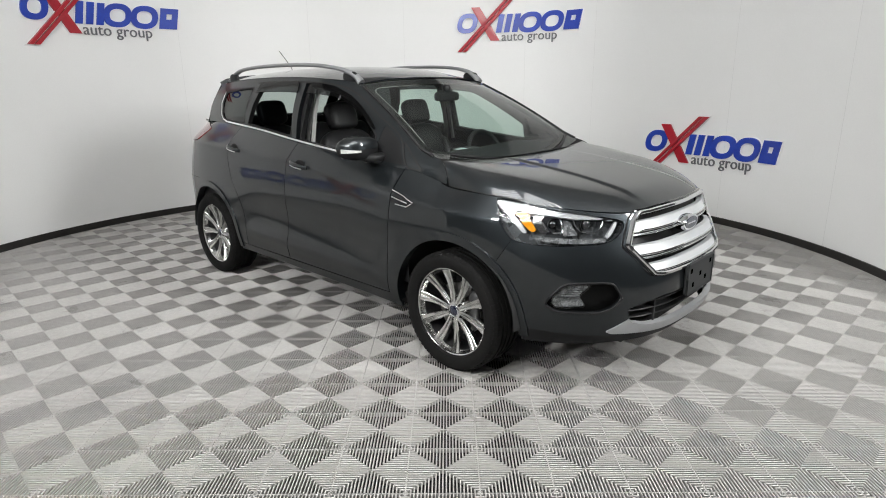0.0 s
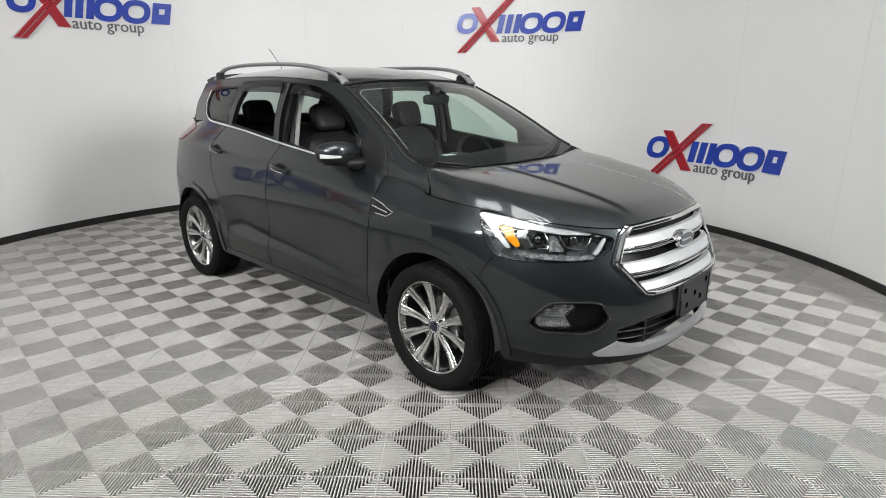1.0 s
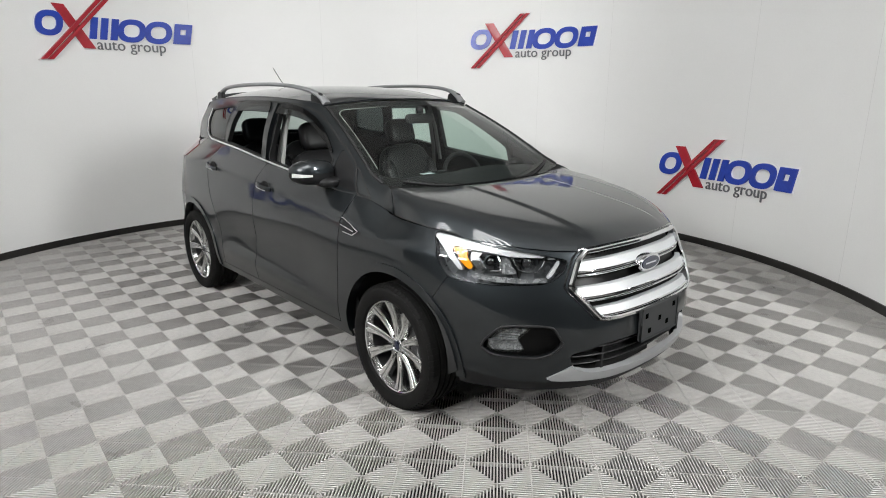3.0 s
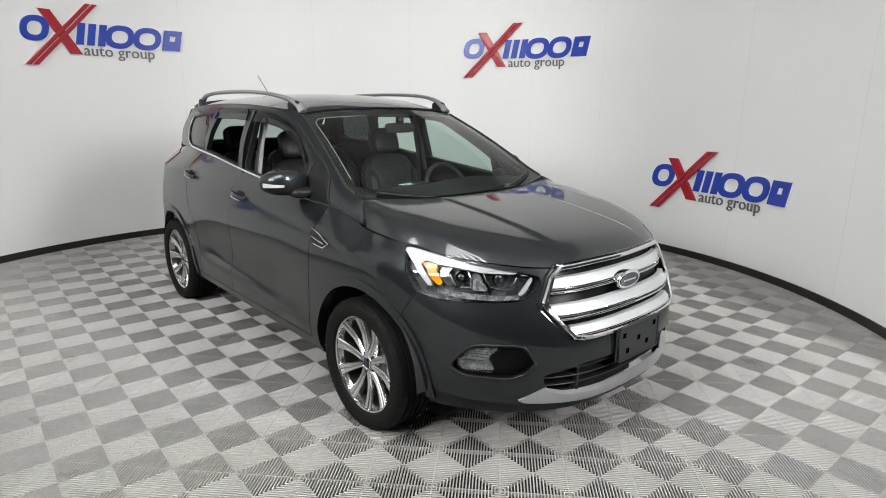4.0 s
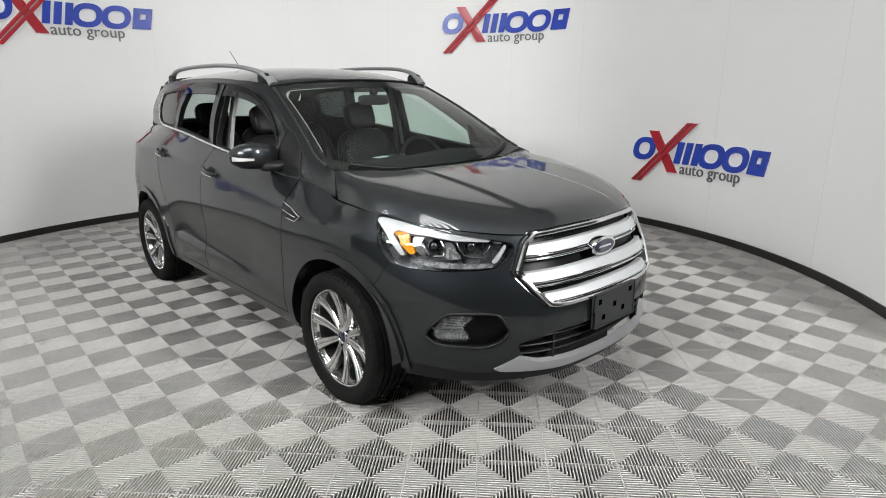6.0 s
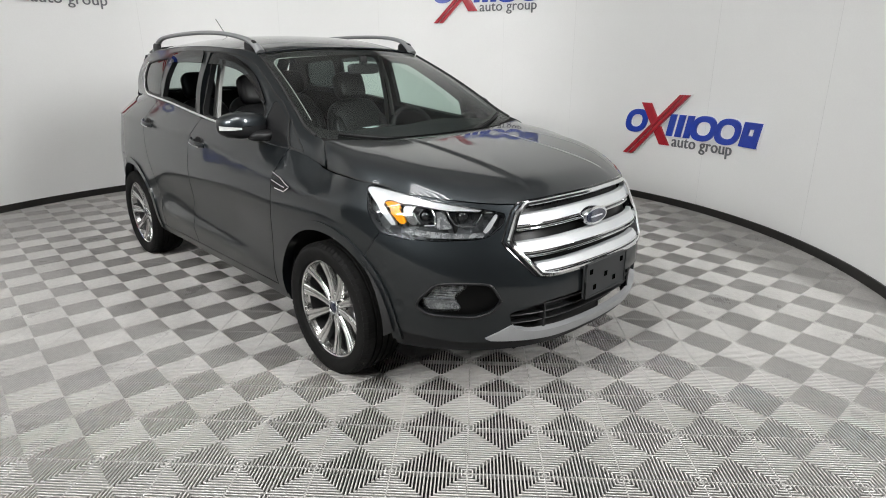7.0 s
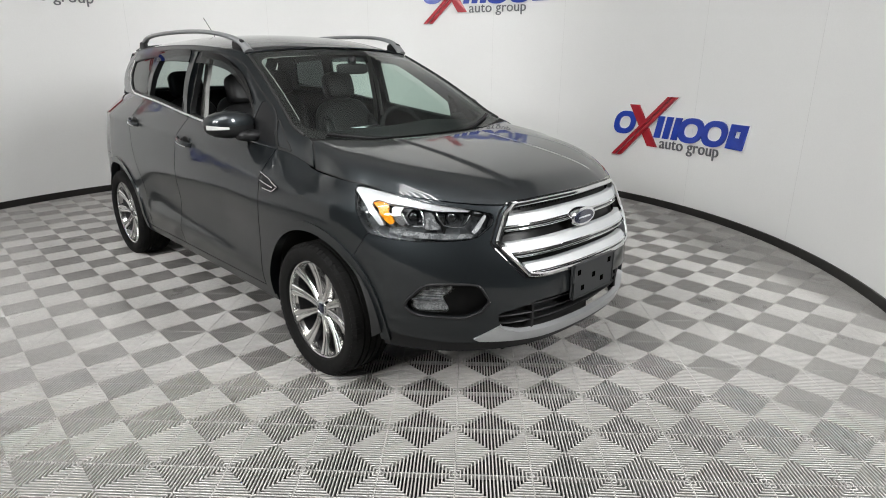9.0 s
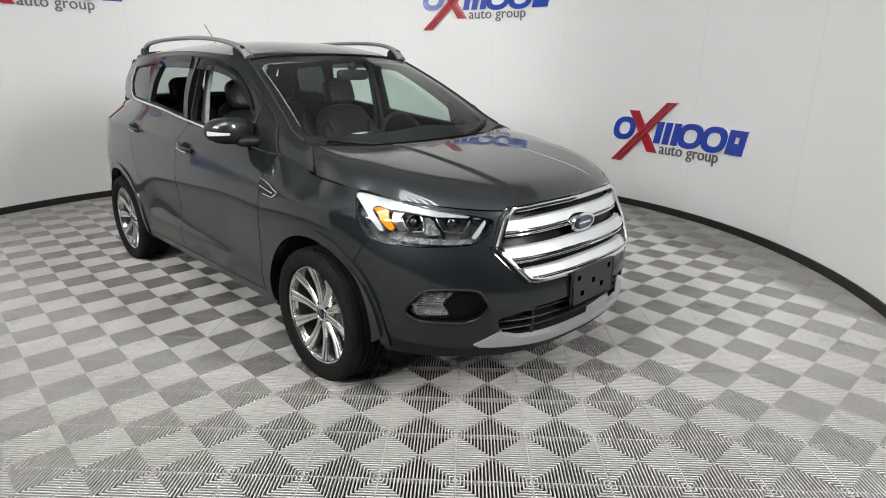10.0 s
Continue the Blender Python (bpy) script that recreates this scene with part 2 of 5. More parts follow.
def wall_sign(angle, z0):
    """A dimensional sign: blue blocks and rings, a crossed red slash, white backing edges and a grey line of words."""
    sign = new("wall_sign")
    sl = 0.20
    h = 0.113                            # half the height of the blue shapes
    zc = h

    def piece(name, outer, hole, m, d1, label=""):
        bm = bmesh.new()
        extrude_outline(bm, outer, hole, 0.012, d1)
        bmesh.ops.recalc_face_normals(bm, faces=bm.faces)
        p = part(name, bm, m, sign, label)
        bm = bmesh.new()
        extrude_outline(bm, grown(outer, 0.009), grown(hole, -0.009) if hole else None, 0.0, 0.012)
        bmesh.ops.recalc_face_normals(bm, faces=bm.faces)
        part("backing", bm, M_white, p, "white backing edge")

    def rounded_block(u0, u1):
        """A plain slanted blue block."""
        return [(u + sl * (z - h), z) for u, z in ((u0, 0.0), (u1, 0.0), (u1, 2 * h), (u0, 2 * h))]

    for cx, rx in ((0.135, 0.135), (0.985, 0.150), (1.28, 0.150)):
        hz = zc + (0.015 if cx < 0.5 else 0.0)
        piece("blue_ring", oval(cx, hz, rx, h + 0.012, sl), oval(cx, hz, rx - 0.062, h - 0.045, sl), M_blue, 0.030)
    for u0, u1 in ((0.545, 0.618), (0.655, 0.728), (0.765, 0.838)):
        piece("blue_block", rounded_block(u0, u1), None, M_blue, 0.030)
    piece("blue_frame", rounded_block(1.455, 1.655), [(u + sl * (z - h), z) for u, z in ((1.525, 0.105), (1.590, 0.105), (1.590, 0.165), (1.525, 0.165))], M_blue, 0.030)
    zlo, zhi = -0.232, 0.425
    piece("red_bar", [(0.185, 0.325), (0.30, 0.325), (0.575, -0.10), (0.455, -0.10)], None, M_red, 0.034, "red slanted bar")
    for du in (0.0, 0.068):
        piece("red_bar", [(0.0 + du, zlo), (0.050 + du, zlo), (0.710 + du, zhi), (0.66 + du, zhi)], None, M_red, 0.042, "red slanted bar")
    cu = bpy.data.curves.new("words", "FONT")
    cu.body, cu.size, cu.extrude, cu.resolution_u, cu.space_character = "auto group", 0.155, 0.006, 4, 1.02
    tmp = bpy.data.objects.new("words", cu)
    me = bpy.data.meshes.new_from_object(tmp)
    bpy.data.objects.remove(tmp)
    us = [v.co.x for v in me.vertices]
    k = 0.745 / (max(us) - min(us))
    for v in me.vertices:
        v.co = on_wall(0.60 + (v.co.x - min(us)) * k, -0.105 + v.co.y * k, 0.010 + v.co.z)
    me.materials.append(M_greytext)
    w = new("lettering", me)
    w.parent = sign
    tagged(w, "dark grey raised words")
    a = radians(angle)
    sign.matrix_basis = Matrix.Translation((CX, CY, z0)) @ Matrix.Rotation(a, 4, "Z")
    return tagged(sign, "raised blue and red wall sign with a line of grey words", "sign", "signs on the booth wall")


for ang, z0 in ((199.9, 2.19), (123.3, 2.178), (85.3, 0.725), (238.5, 0.725)):
    wall_sign(ang, z0)



# ---- car: materials ----
M_paint = mat("car_paint", (0.02, 0.023, 0.024), 0.40, 0.85, Coat_Weight=1.0, Coat_Roughness=0.02, Coat_IOR=1.52)
mottle(M_paint, (0.0168, 0.0203, 0.0226), (0.0247, 0.0297, 0.0331), 2.0, 900.0)
M_chrome = mat("chrome", (0.86, 0.87, 0.88), 0.09, 1.0)
M_satin = mat("satin_chrome", (0.80, 0.81, 0.82), 0.24, 1.0)
mottle(M_satin, (0.76, 0.77, 0.78), (0.84, 0.85, 0.86), 6, 300, 0.0, (0.2, 0.3))
M_silver = mat("silver_plastic", (0.55, 0.555, 0.56), 0.38, 0.5)
mottle(M_silver, (0.33, 0.335, 0.34), (0.39, 0.395, 0.40), 8, 300)
M_black = mat("black_plastic", (0.013, 0.013, 0.014), 0.45, Specular_IOR_Level=0.25)
mottle(M_black, (0.006, 0.006, 0.0065), (0.011, 0.011, 0.0115), 8, 700, 0.25, (0.38, 0.55), bump_dist=0.0004)
M_recess = mat("recess_black", (0.003, 0.003, 0.003), 0.35, Specular_IOR_Level=0.15)
M_gloss = mat("gloss_black", (0.008, 0.008, 0.009), 0.08, 0.0, Coat_Weight=0.5)
M_rubber = mat("tyre_rubber", (0.009, 0.009, 0.009), 0.8, Specular_IOR_Level=0.15)
mottle(M_rubber, (0.004, 0.004, 0.004), (0.009, 0.0085, 0.008), 9, 260, 0.25, (0.7, 0.9), bump_dist=0.0008)
M_hole_shade = mat("hole_shade", (0.001, 0.001, 0.001), 0.9, Specular_IOR_Level=0.0)
M_dark = mat("underbody_black", (0.006, 0.006, 0.006), 0.8)
M_rim = mat("rim_polished", (0.75, 0.75, 0.74), 0.2, 1.0)
mottle(M_rim, (0.70, 0.70, 0.69), (0.79, 0.79, 0.78), 20, 400, 0.0, (0.10, 0.22))
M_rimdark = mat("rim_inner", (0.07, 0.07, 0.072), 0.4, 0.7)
M_disc = mat("brake_steel", (0.30, 0.29, 0.28), 0.35, 1.0)
M_leather = mat("black_leather", (0.014, 0.014, 0.015), 0.42, Specular_IOR_Level=0.28)
mottle(M_leather, (0.007, 0.007, 0.0075), (0.013, 0.013, 0.0135), 14, 420, 0.35, (0.35, 0.5), bump_dist=0.0006)
M_dash = mat("dash_plastic", (0.012, 0.012, 0.013), 0.65, Specular_IOR_Level=0.25)
mottle(M_dash, (0.009, 0.009, 0.010), (0.015, 0.015, 0.016), 12, 500, 0.3, bump_dist=0.0005)
M_liner = mat("headliner_cloth", (0.42, 0.41, 0.39), 0.9)
mottle(M_liner, (0.38, 0.37, 0.35), (0.45, 0.44, 0.42), 10, 500, 0.2)
M_amber = mat("amber_lens", (0.85, 0.30, 0.005), 0.12, 0.0, Transmission_Weight=0.25, Coat_Weight=1.0)
mottle(M_amber, (0.80, 0.22, 0.003), (1.0, 0.42, 0.02), 30, 120, 0.3)
M_red_lens = mat("red_lens", (0.50, 0.07, 0.075), 0.25, 0.0, Coat_Weight=1.0)
mottle(M_red_lens, (0.13, 0.012, 0.015), (0.20, 0.03, 0.03), 25, 120, 0.2)
M_reflector = mat("lamp_reflector", (0.82, 0.83, 0.84), 0.14, 1.0)
M_brow = mat("lamp_silver", (0.45, 0.46, 0.47), 0.34, 0.45)
mottle(M_brow, (0.42, 0.43, 0.44), (0.48, 0.49, 0.50), 8, 300)
M_rail = mat("rail_silver", (0.30, 0.305, 0.31), 0.36, 0.6)
mottle(M_rail, (0.27, 0.275, 0.28), (0.33, 0.335, 0.34), 6, 300)
M_lampgrey = mat("lamp_inner_grey", (0.085, 0.09, 0.095), 0.25, 0.6)
mottle(M_lampgrey, (0.05, 0.055, 0.06), (0.12, 0.125, 0.13), 14, 90, 0.3, (0.15, 0.4))
M_clear = mat("ribbed_clear_plastic", (0.15, 0.15, 0.16), 0.25, 0.4)
mottle(M_clear, (0.07, 0.075, 0.08), (0.26, 0.265, 0.27), 40, 160, 0.5, (0.1, 0.4))
M_bar = mat("satin_bar", (0.58, 0.59, 0.60), 0.56, 0.45)
mottle(M_bar, (0.40, 0.41, 0.415), (0.47, 0.48, 0.485), 6, 300, 0.0, (0.48, 0.60))
M_bracket = mat("bracket_plastic", (0.026, 0.027, 0.028), 0.5, Specular_IOR_Level=0.3)
M_badge = mat("badge_blue", (0.008, 0.012, 0.035), 0.15, 0.2, Coat_Weight=1.0)
M_belt = mat("belt_webbing", (0.25, 0.25, 0.24), 0.8)
M_paper = mat("paper_tag", (0.55, 0.62, 0.62), 0.7)


def glass(name, tint, strength=0.04):
    """A thin clear pane: it lets light straight through and mirrors by Fresnel."""
    m = bpy.data.materials.new(name)
    m.use_nodes = True
    nt = m.node_tree
    nt.nodes.remove(nt.nodes["Principled BSDF"])
    tr, gl, mx, lw = (nt.nodes.new(k) for k in ("ShaderNodeBsdfTransparent", "ShaderNodeBsdfGlossy", "ShaderNodeMixShader", "ShaderNodeLayerWeight"))
    tr.inputs[0].default_value = (*tint, 1)
    gl.inputs[0].default_value = (1, 1, 1, 1)
    gl.inputs["Roughness"].default_value = 0.01
    pw, ma = nt.nodes.new("ShaderNodeMath"), nt.nodes.new("ShaderNodeMath")
    pw.operation, ma.operation = "POWER", "MULTIPLY_ADD"
    lw.inputs[0].default_value = 0.5
    pw.inputs[1].default_value = 5.0
    ma.inputs[1].default_value, ma.inputs[2].default_value = 1 - strength, strength
    nt.links.new(lw.outputs["Facing"], pw.inputs[0])
    nt.links.new(pw.outputs[0], ma.inputs[0])
    nt.links.new(ma.outputs[0], mx.inputs[0])
    nt.links.new(tr.outputs[0], mx.inputs[1])
    nt.links.new(gl.outputs[0], mx.inputs[2])
    nt.links.new(mx.outputs[0], nt.nodes["Material Output"].inputs[0])
    return m


M_glass = glass("clear_glass", (0.71, 0.81, 0.765), 0.045)
M_privacy = glass("privacy_glass", (0.06, 0.07, 0.07), 0.05)
M_rear_glass = glass("rear_glass", (0.45, 0.52, 0.49), 0.045)
M_smoke = glass("smoked_acrylic", (0.10, 0.10, 0.11), 0.04)
M_lens = glass("lamp_cover", (0.97, 0.98, 0.98), 0.04)


# ---- car: curves ----
def spl(pts):
    """A smooth (natural cubic) curve y(x) through a few points."""
    xs, ys = [p[0] for p in pts], [p[1] for p in pts]
    n = len(xs)
    x, y = np.array(xs, float), np.array(ys, float)
    h = np.diff(x)
    A, b = np.eye(n), np.zeros(n)
    for i in range(1, n - 1):
        A[i, i - 1], A[i, i], A[i, i + 1] = h[i - 1], 2 * (h[i - 1] + h[i]), h[i]
        b[i] = 6 * ((y[i + 1] - y[i]) / h[i] - (y[i] - y[i - 1]) / h[i - 1])
    m = np.linalg.solve(A, b)

    x0, x1 = xs[0] - 0.6, xs[-1] + 0.6
    q = np.linspace(x0, x1, 4001)
    i = np.clip(np.searchsorted(x, q) - 1, 0, n - 2)
    a, c, hi = (x[i + 1] - q) / h[i], (q - x[i]) / h[i], h[i]
    v = a * y[i] + c * y[i + 1] + ((a ** 3 - a) * m[i] + (c ** 3 - c) * m[i + 1]) * hi ** 2 / 6
    lo_s = (y[1] - y[0]) / h[0] - h[0] * m[1] / 6
    hi_s = (y[-1] - y[-2]) / h[-1] + h[-1] * m[-2] / 6
    v = np.where(q < x[0], y[0] + (q - x[0]) * lo_s, np.where(q > x[-1], y[-1] + (q - x[-1]) * hi_s, v))
    tab, step = v.tolist(), 4000 / (x1 - x0)

    def f(w):
        k = (w - x0) * step
        j = int(k)
        j = 0 if j < 0 else (3999 if j > 3999 else j)
        return tab[j] + (tab[j + 1] - tab[j]) * (k - j)
    return f


def sstep(a, b, x):
    t = min(max((x - a) / (b - a), 0.0), 1.0)
    return t * t * (3 - 2 * t)


AX, WR = 1.345, 0.335                    # axles at +-AX, wheel radius
# plan of the body at its widest level, from the middle of the nose round the flank to the middle of the tail
PLAN = [(2.316, 0.0), (2.308, 0.19), (2.272, 0.37), (2.185, 0.53), (2.04, 0.685), (1.84, 0.815), (1.60, 0.885), (1.30, 0.914), (0.9, 0.920), (0.4, 0.920),
        (-0.2, 0.920), (-0.8, 0.920), (-1.30, 0.917), (-1.62, 0.893), (-1.86, 0.825), (-2.03, 0.69), (-2.14, 0.46), (-2.185, 0.22), (-2.195, 0.0)]
_s = [0.0]
for (ax, ay), (bx, by) in zip(PLAN, PLAN[1:]):
    _s.append(_s[-1] + math.hypot(bx - ax, by - ay))
S_END = _s[-1]
plan_x, plan_y = spl([(s, p[0]) for s, p in zip(_s, PLAN)]), spl([(s, p[1]) for s, p in zip(_s, PLAN)])
front_in = spl([(0.16, -0.16), (0.24, -0.075), (0.32, -0.030), (0.42, -0.006), (0.52, 0.0), (0.62, -0.012), (0.72, -0.040), (0.80, -0.078), (0.88, -0.112), (0.94, -0.150), (1.0, -0.23)])
rear_in = spl([(0.2, 0.06), (0.35, 0.01), (0.55, 0.0), (0.75, 0.015), (0.95, 0.05), (1.1, 0.10), (1.25, 0.17), (1.4, 0.26)])
low_k = spl([(0.15, 0.90), (0.25, 0.945), (0.32, 0.968), (0.40, 0.985), (0.50, 0.990), (0.62, 0.994), (0.75, 1.0), (0.88, 0.992), (1.0, 0.975), (1.15, 0.955), (1.4, 0.90)])
crease_z = spl([(-2.2, 1.10), (-1.5, 1.085), (-0.95, 1.068), (0.0, 1.026), (0.9, 0.935), (1.3, 0.90), (2.3, 0.88)])
belt_z = spl([(-2.3, 1.235), (-2.0, 1.235), (-1.7, 1.245), (-1.35, 1.245), (-1.0, 1.228), (-0.7, 1.208), (-0.3, 1.168), (0.1, 1.130), (0.5, 1.095), (0.85, 1.068), (1.08, 1.046), (1.232, 1.004), (1.42, 0.996), (1.573, 0.988), (1.75, 0.965), (1.95, 0.940), (2.12, 0.918), (2.2, 0.915), (2.35, 0.915)])
belt_y = spl([(-2.3, 0.53), (-2, 0.605), (-1.7, 0.67), (-1.35, 0.725), (-1, 0.765), (-0.7, 0.782), (-0.3, 0.798), (0.1, 0.808), (0.5, 0.812), (0.85, 0.805), (1.08, 0.792), (1.232, 0.782), (1.42, 0.802), (1.573, 0.814), (1.7, 0.802), (1.85, 0.752), (2, 0.678), (2.1, 0.6)])


def wrap(s, z):
    """The lower body's right half (y > 0 here), s metres round the plan at height z."""
    px, py = plan_x(s), plan_y(s)
    wf, wr = sstep(1.25, 2.05, px), sstep(-1.35, -2.1, px)
    x = px + front_in(z) * wf + rear_in(z) * wr
    k = low_k(z)
    k = 1 + (k - 1) * (1 - 0.75 * sstep(1.7, 2.2, px)) * (1 - 0.6 * sstep(-1.8, -2.2, px))
    y = py * k
    ridge = 0.010 * math.exp(-((z - 0.425 - 0.02 * (0.9 - px)) / 0.045) ** 2) * sstep(-0.95, -0.6, px) * (1 - sstep(0.55, 0.9, px))
    dent = -0.017 * math.exp(-((z - 0.64) / 0.13) ** 2) * sstep(-0.95, -0.5, px) * (1 - sstep(0.4, 0.9, px))
    y += ridge + dent
    zc, zb = crease_z(px), belt_z(px)
    side = 1 - sstep(1.75, 2.08, px)
    if z > zc and side > 0 and px > -2.2:
        t = (z - zc) / max(zb - zc, 0.02)
        y0 = py * low_k(zc)
        yt = belt_y(px)
        g = t * (0.80 + 0.20 * t) if t < 1 else 1 + (t - 1) * 1.4
        y = y + side * ((y0 + (yt - y0) * g) - y) * sstep(0.0, 0.06, t + 0.01)
    return Vector((x, max(y, 0.0), z))


def top_z(s):
    return belt_z(plan_x(s) + (front_in(0.93) * sstep(1.25, 2.05, plan_x(s))))


def s_of(x, y, z):
    """The place round the plan nearest to a point."""
    t = Vector((x, y, z))
    best, step = 0.0, S_END / 48
    best = min((i * step for i in range(49)), key=lambda s: (wrap(s, z) - t).length_squared)
    while step > 0.002:
        step /= 3
        best = min((min(max(best + k * step, 0.0), S_END) for k in (-2, -1, 0, 1, 2)), key=lambda s: (wrap(s, z) - t).length_squared)
    return best


# ---- car: cutting sheets into panels ----
class Sheet:
    """A smooth surface p(a, b) as polygons in its own coordinates, which can be cut along implicit curves."""

    def __init__(self, fn, arange, brange, na, nb, polys=None):
        self.fn, self.cache = fn, {}
        if polys is None:
            A = [arange[0] + (arange[1] - arange[0]) * i / na for i in range(na + 1)]
            B = [brange[0] + (brange[1] - brange[0]) * i / nb for i in range(nb + 1)]
            polys = [[(A[i], B[j]), (A[i + 1], B[j]), (A[i + 1], B[j + 1]), (A[i], B[j + 1])] for i in range(na) for j in range(nb)]
        self.polys = polys

    def at(self, q):
        k = (round(q[0], 6), round(q[1], 6))
        if k not in self.cache:
            self.cache[k] = self.fn(*q)
        return self.cache[k]

    def keep(self, f):
        """The piece in which f(point, (a, b)) is above zero."""
        out = []
        val = {}

        def v(q):
            if q not in val:
                val[q] = f(self.at(q), q)
            return val[q]
        for poly in self.polys:
            vals = [v(q) for q in poly]
            if all(w >= 0 for w in vals):
                out.append(poly)
                continue
            if all(w <= 0 for w in vals):
                continue
            new_p = []
            for i, q in enumerate(poly):
                r, a, b = poly[(i + 1) % len(poly)], vals[i], vals[(i + 1) % len(poly)]
                if a >= 0:
                    new_p.append(q)
                if (a > 0 > b) or (a < 0 < b):
                    lo, hi = (q, r) if q < r else (r, q)
                    va, vb = (a, b) if q < r else (b, a)
                    t = va / (va - vb)
                    new_p.append((lo[0] + (hi[0] - lo[0]) * t, lo[1] + (hi[1] - lo[1]) * t))
            if len(new_p) >= 3:
                out.append(new_p)
        sh = Sheet(self.fn, None, None, 0, 0, out)
        sh.cache = self.cache
        return sh

    def normal(self, q, e=0.004):
        a, b = q
        n = (self.fn(a + e, b) - self.fn(a - e, b)).cross(self.fn(a, b + e) - self.fn(a, b - e))
        return n.normalized() if n.length > 1e-12 else Vector((0, 0, 1))

    def mesh(self, sign=1, thick=0.012, out=0.0, flip=False, both=False, bm=None):
        """A bmesh of the piece with a turned-in flange; sign -1 lays it on the car's right side; both joins the two halves."""
        bm = bm or bmesh.new()
        for sg in ((1, -1) if both else (sign,)):
            vs, fs = {}, []
            for poly in self.polys:
                loop = []
                for q in poly:
                    k = (round(q[0], 5), round(q[1], 5))
                    if k not in vs:
                        p = self.at(q)
                        n = self.normal(q) * (-1 if flip else 1)
                        p = p + n * out
                        vs[k] = (bm.verts.new((p.x, p.y * sg, p.z)), n)
                    if not loop or loop[-1] is not vs[k][0]:
                        loop.append(vs[k][0])
                if len(loop) > 1 and loop[0] is loop[-1]:
                    loop.pop()
                if len(loop) >= 3:
                    try:
                        fs.append(bm.faces.new(loop))
                    except ValueError:
                        pass
            nv = {v: n for v, n in vs.values()}
            up = (1 if not flip else -1) * sg
            for f in fs:
                f.normal_update()
                c = nv[f.verts[0]]
                if f.normal.dot(Vector((c.x, c.y * sg, c.z))) < 0:
                    f.normal_flip()
            if thick:
                edges = [e for f in fs for e in f.edges if len(e.link_faces) == 1]
                inner = {}
                for e in dict.fromkeys(edges):
                    if both and all(abs(v.co.y) < 1e-4 for v in e.verts):
                        continue
                    for v in e.verts:
                        if v not in inner:
                            n = nv[v]
                            inner[v] = bm.verts.new(v.co - Vector((n.x, n.y * sg, n.z)) * thick)
                    f = e.link_faces[0]
                    a, b = e.verts
                    lv = [l.vert for l in f.loops]
                    i = lv.index(a)
                    if lv[(i + 1) % len(lv)] is b:
                        a, b = b, a
                    bm.faces.new((a, b, inner[b], inner[a]))
        return bm


def shade(ob, angle=35):
    """Smooth faces, with the edges sharper than the angle kept sharp."""
    me = ob.data
    bm = bmesh.new()
    bm.from_mesh(me)
    bmesh.ops.remove_doubles(bm, verts=bm.verts, dist=1e-5)
    for e in bm.edges:
        e.smooth = not (len(e.link_faces) == 2 and e.calc_face_angle(0.0) > radians(angle))
    for f in bm.faces:
        f.smooth = True
    bm.to_mesh(me)
    bm.free()
    return ob


def poly_f(pts, ax=(0, 2)):
    """A signed distance (inside > 0) to a closed outline, in the coordinates ax of the point."""
    P = np.array(pts, float)
    Q = np.roll(P, -1, axis=0)
    D = Q - P
    L2 = (D ** 2).sum(1)

    def f(p, q=None):
        c = np.array((p[ax[0]], p[ax[1]]))
        t = np.clip(((c - P) * D).sum(1) / L2, 0, 1)
        d = np.sqrt((((P + D * t[:, None]) - c) ** 2).sum(1).min())
        sp = (P[:, 1] > c[1]) != (Q[:, 1] > c[1])
        ins = np.count_nonzero(sp & (c[0] < D[:, 0] * (c[1] - P[:, 1]) / np.where(D[:, 1] == 0, 1e-9, D[:, 1]) + P[:, 0])) % 2 == 1
        return d if ins else -d
    return f


def rounded(pts, n=5, r=0.3):
    """An outline with its corners rounded off."""
    out, m = [], len(pts)
    for i in range(m):
        a, b, c = (Vector(pts[(i + k) % m]) for k in (-1, 0, 1))
        p, q = b + (a - b) * r, b + (c - b) * r
        for j in range(n + 1):
            t = j / n
            out.append(tuple(p * (1 - t) ** 2 + b * 2 * t * (1 - t) + q * t * t))
    return out


def sweep(bm, pts, prof, ups=None, closed=False, cap=True, scale=None):
    """A section (pairs: sideways, up) carried along a line of points."""
    n, rings = len(pts), []
    P = [Vector(p) for p in pts]
    for i in range(n):
        a = P[(i - 1) % n] if (i > 0 or closed) else P[i]
        b = P[(i + 1) % n] if (i < n - 1 or closed) else P[i]
        t = (b - a).normalized()
        u = Vector(ups[i]) if ups else Vector((0, 0, 1))
        side = t.cross(u).normalized()
        u = side.cross(t).normalized()
        k = scale[i] if scale else 1.0
        rings.append([bm.verts.new(P[i] + side * (w * k) + u * (h * k)) for w, h in prof])
    m = len(prof)
    for i in range(n if closed else n - 1):
        r0, r1 = rings[i], rings[(i + 1) % n]
        for j in range(m):
            bm.faces.new((r0[j], r0[(j + 1) % m], r1[(j + 1) % m], r1[j]))
    if cap and not closed:
        bm.faces.new(list(reversed(rings[0])))
        bm.faces.new(rings[-1])
    bmesh.ops.recalc_face_normals(bm, faces=bm.faces)
    return bm


def ring_prof(rx, rz, n=10):
    return [(rx * math.cos(2 * math.pi * i / n), rz * math.sin(2 * math.pi * i / n)) for i in range(n)]


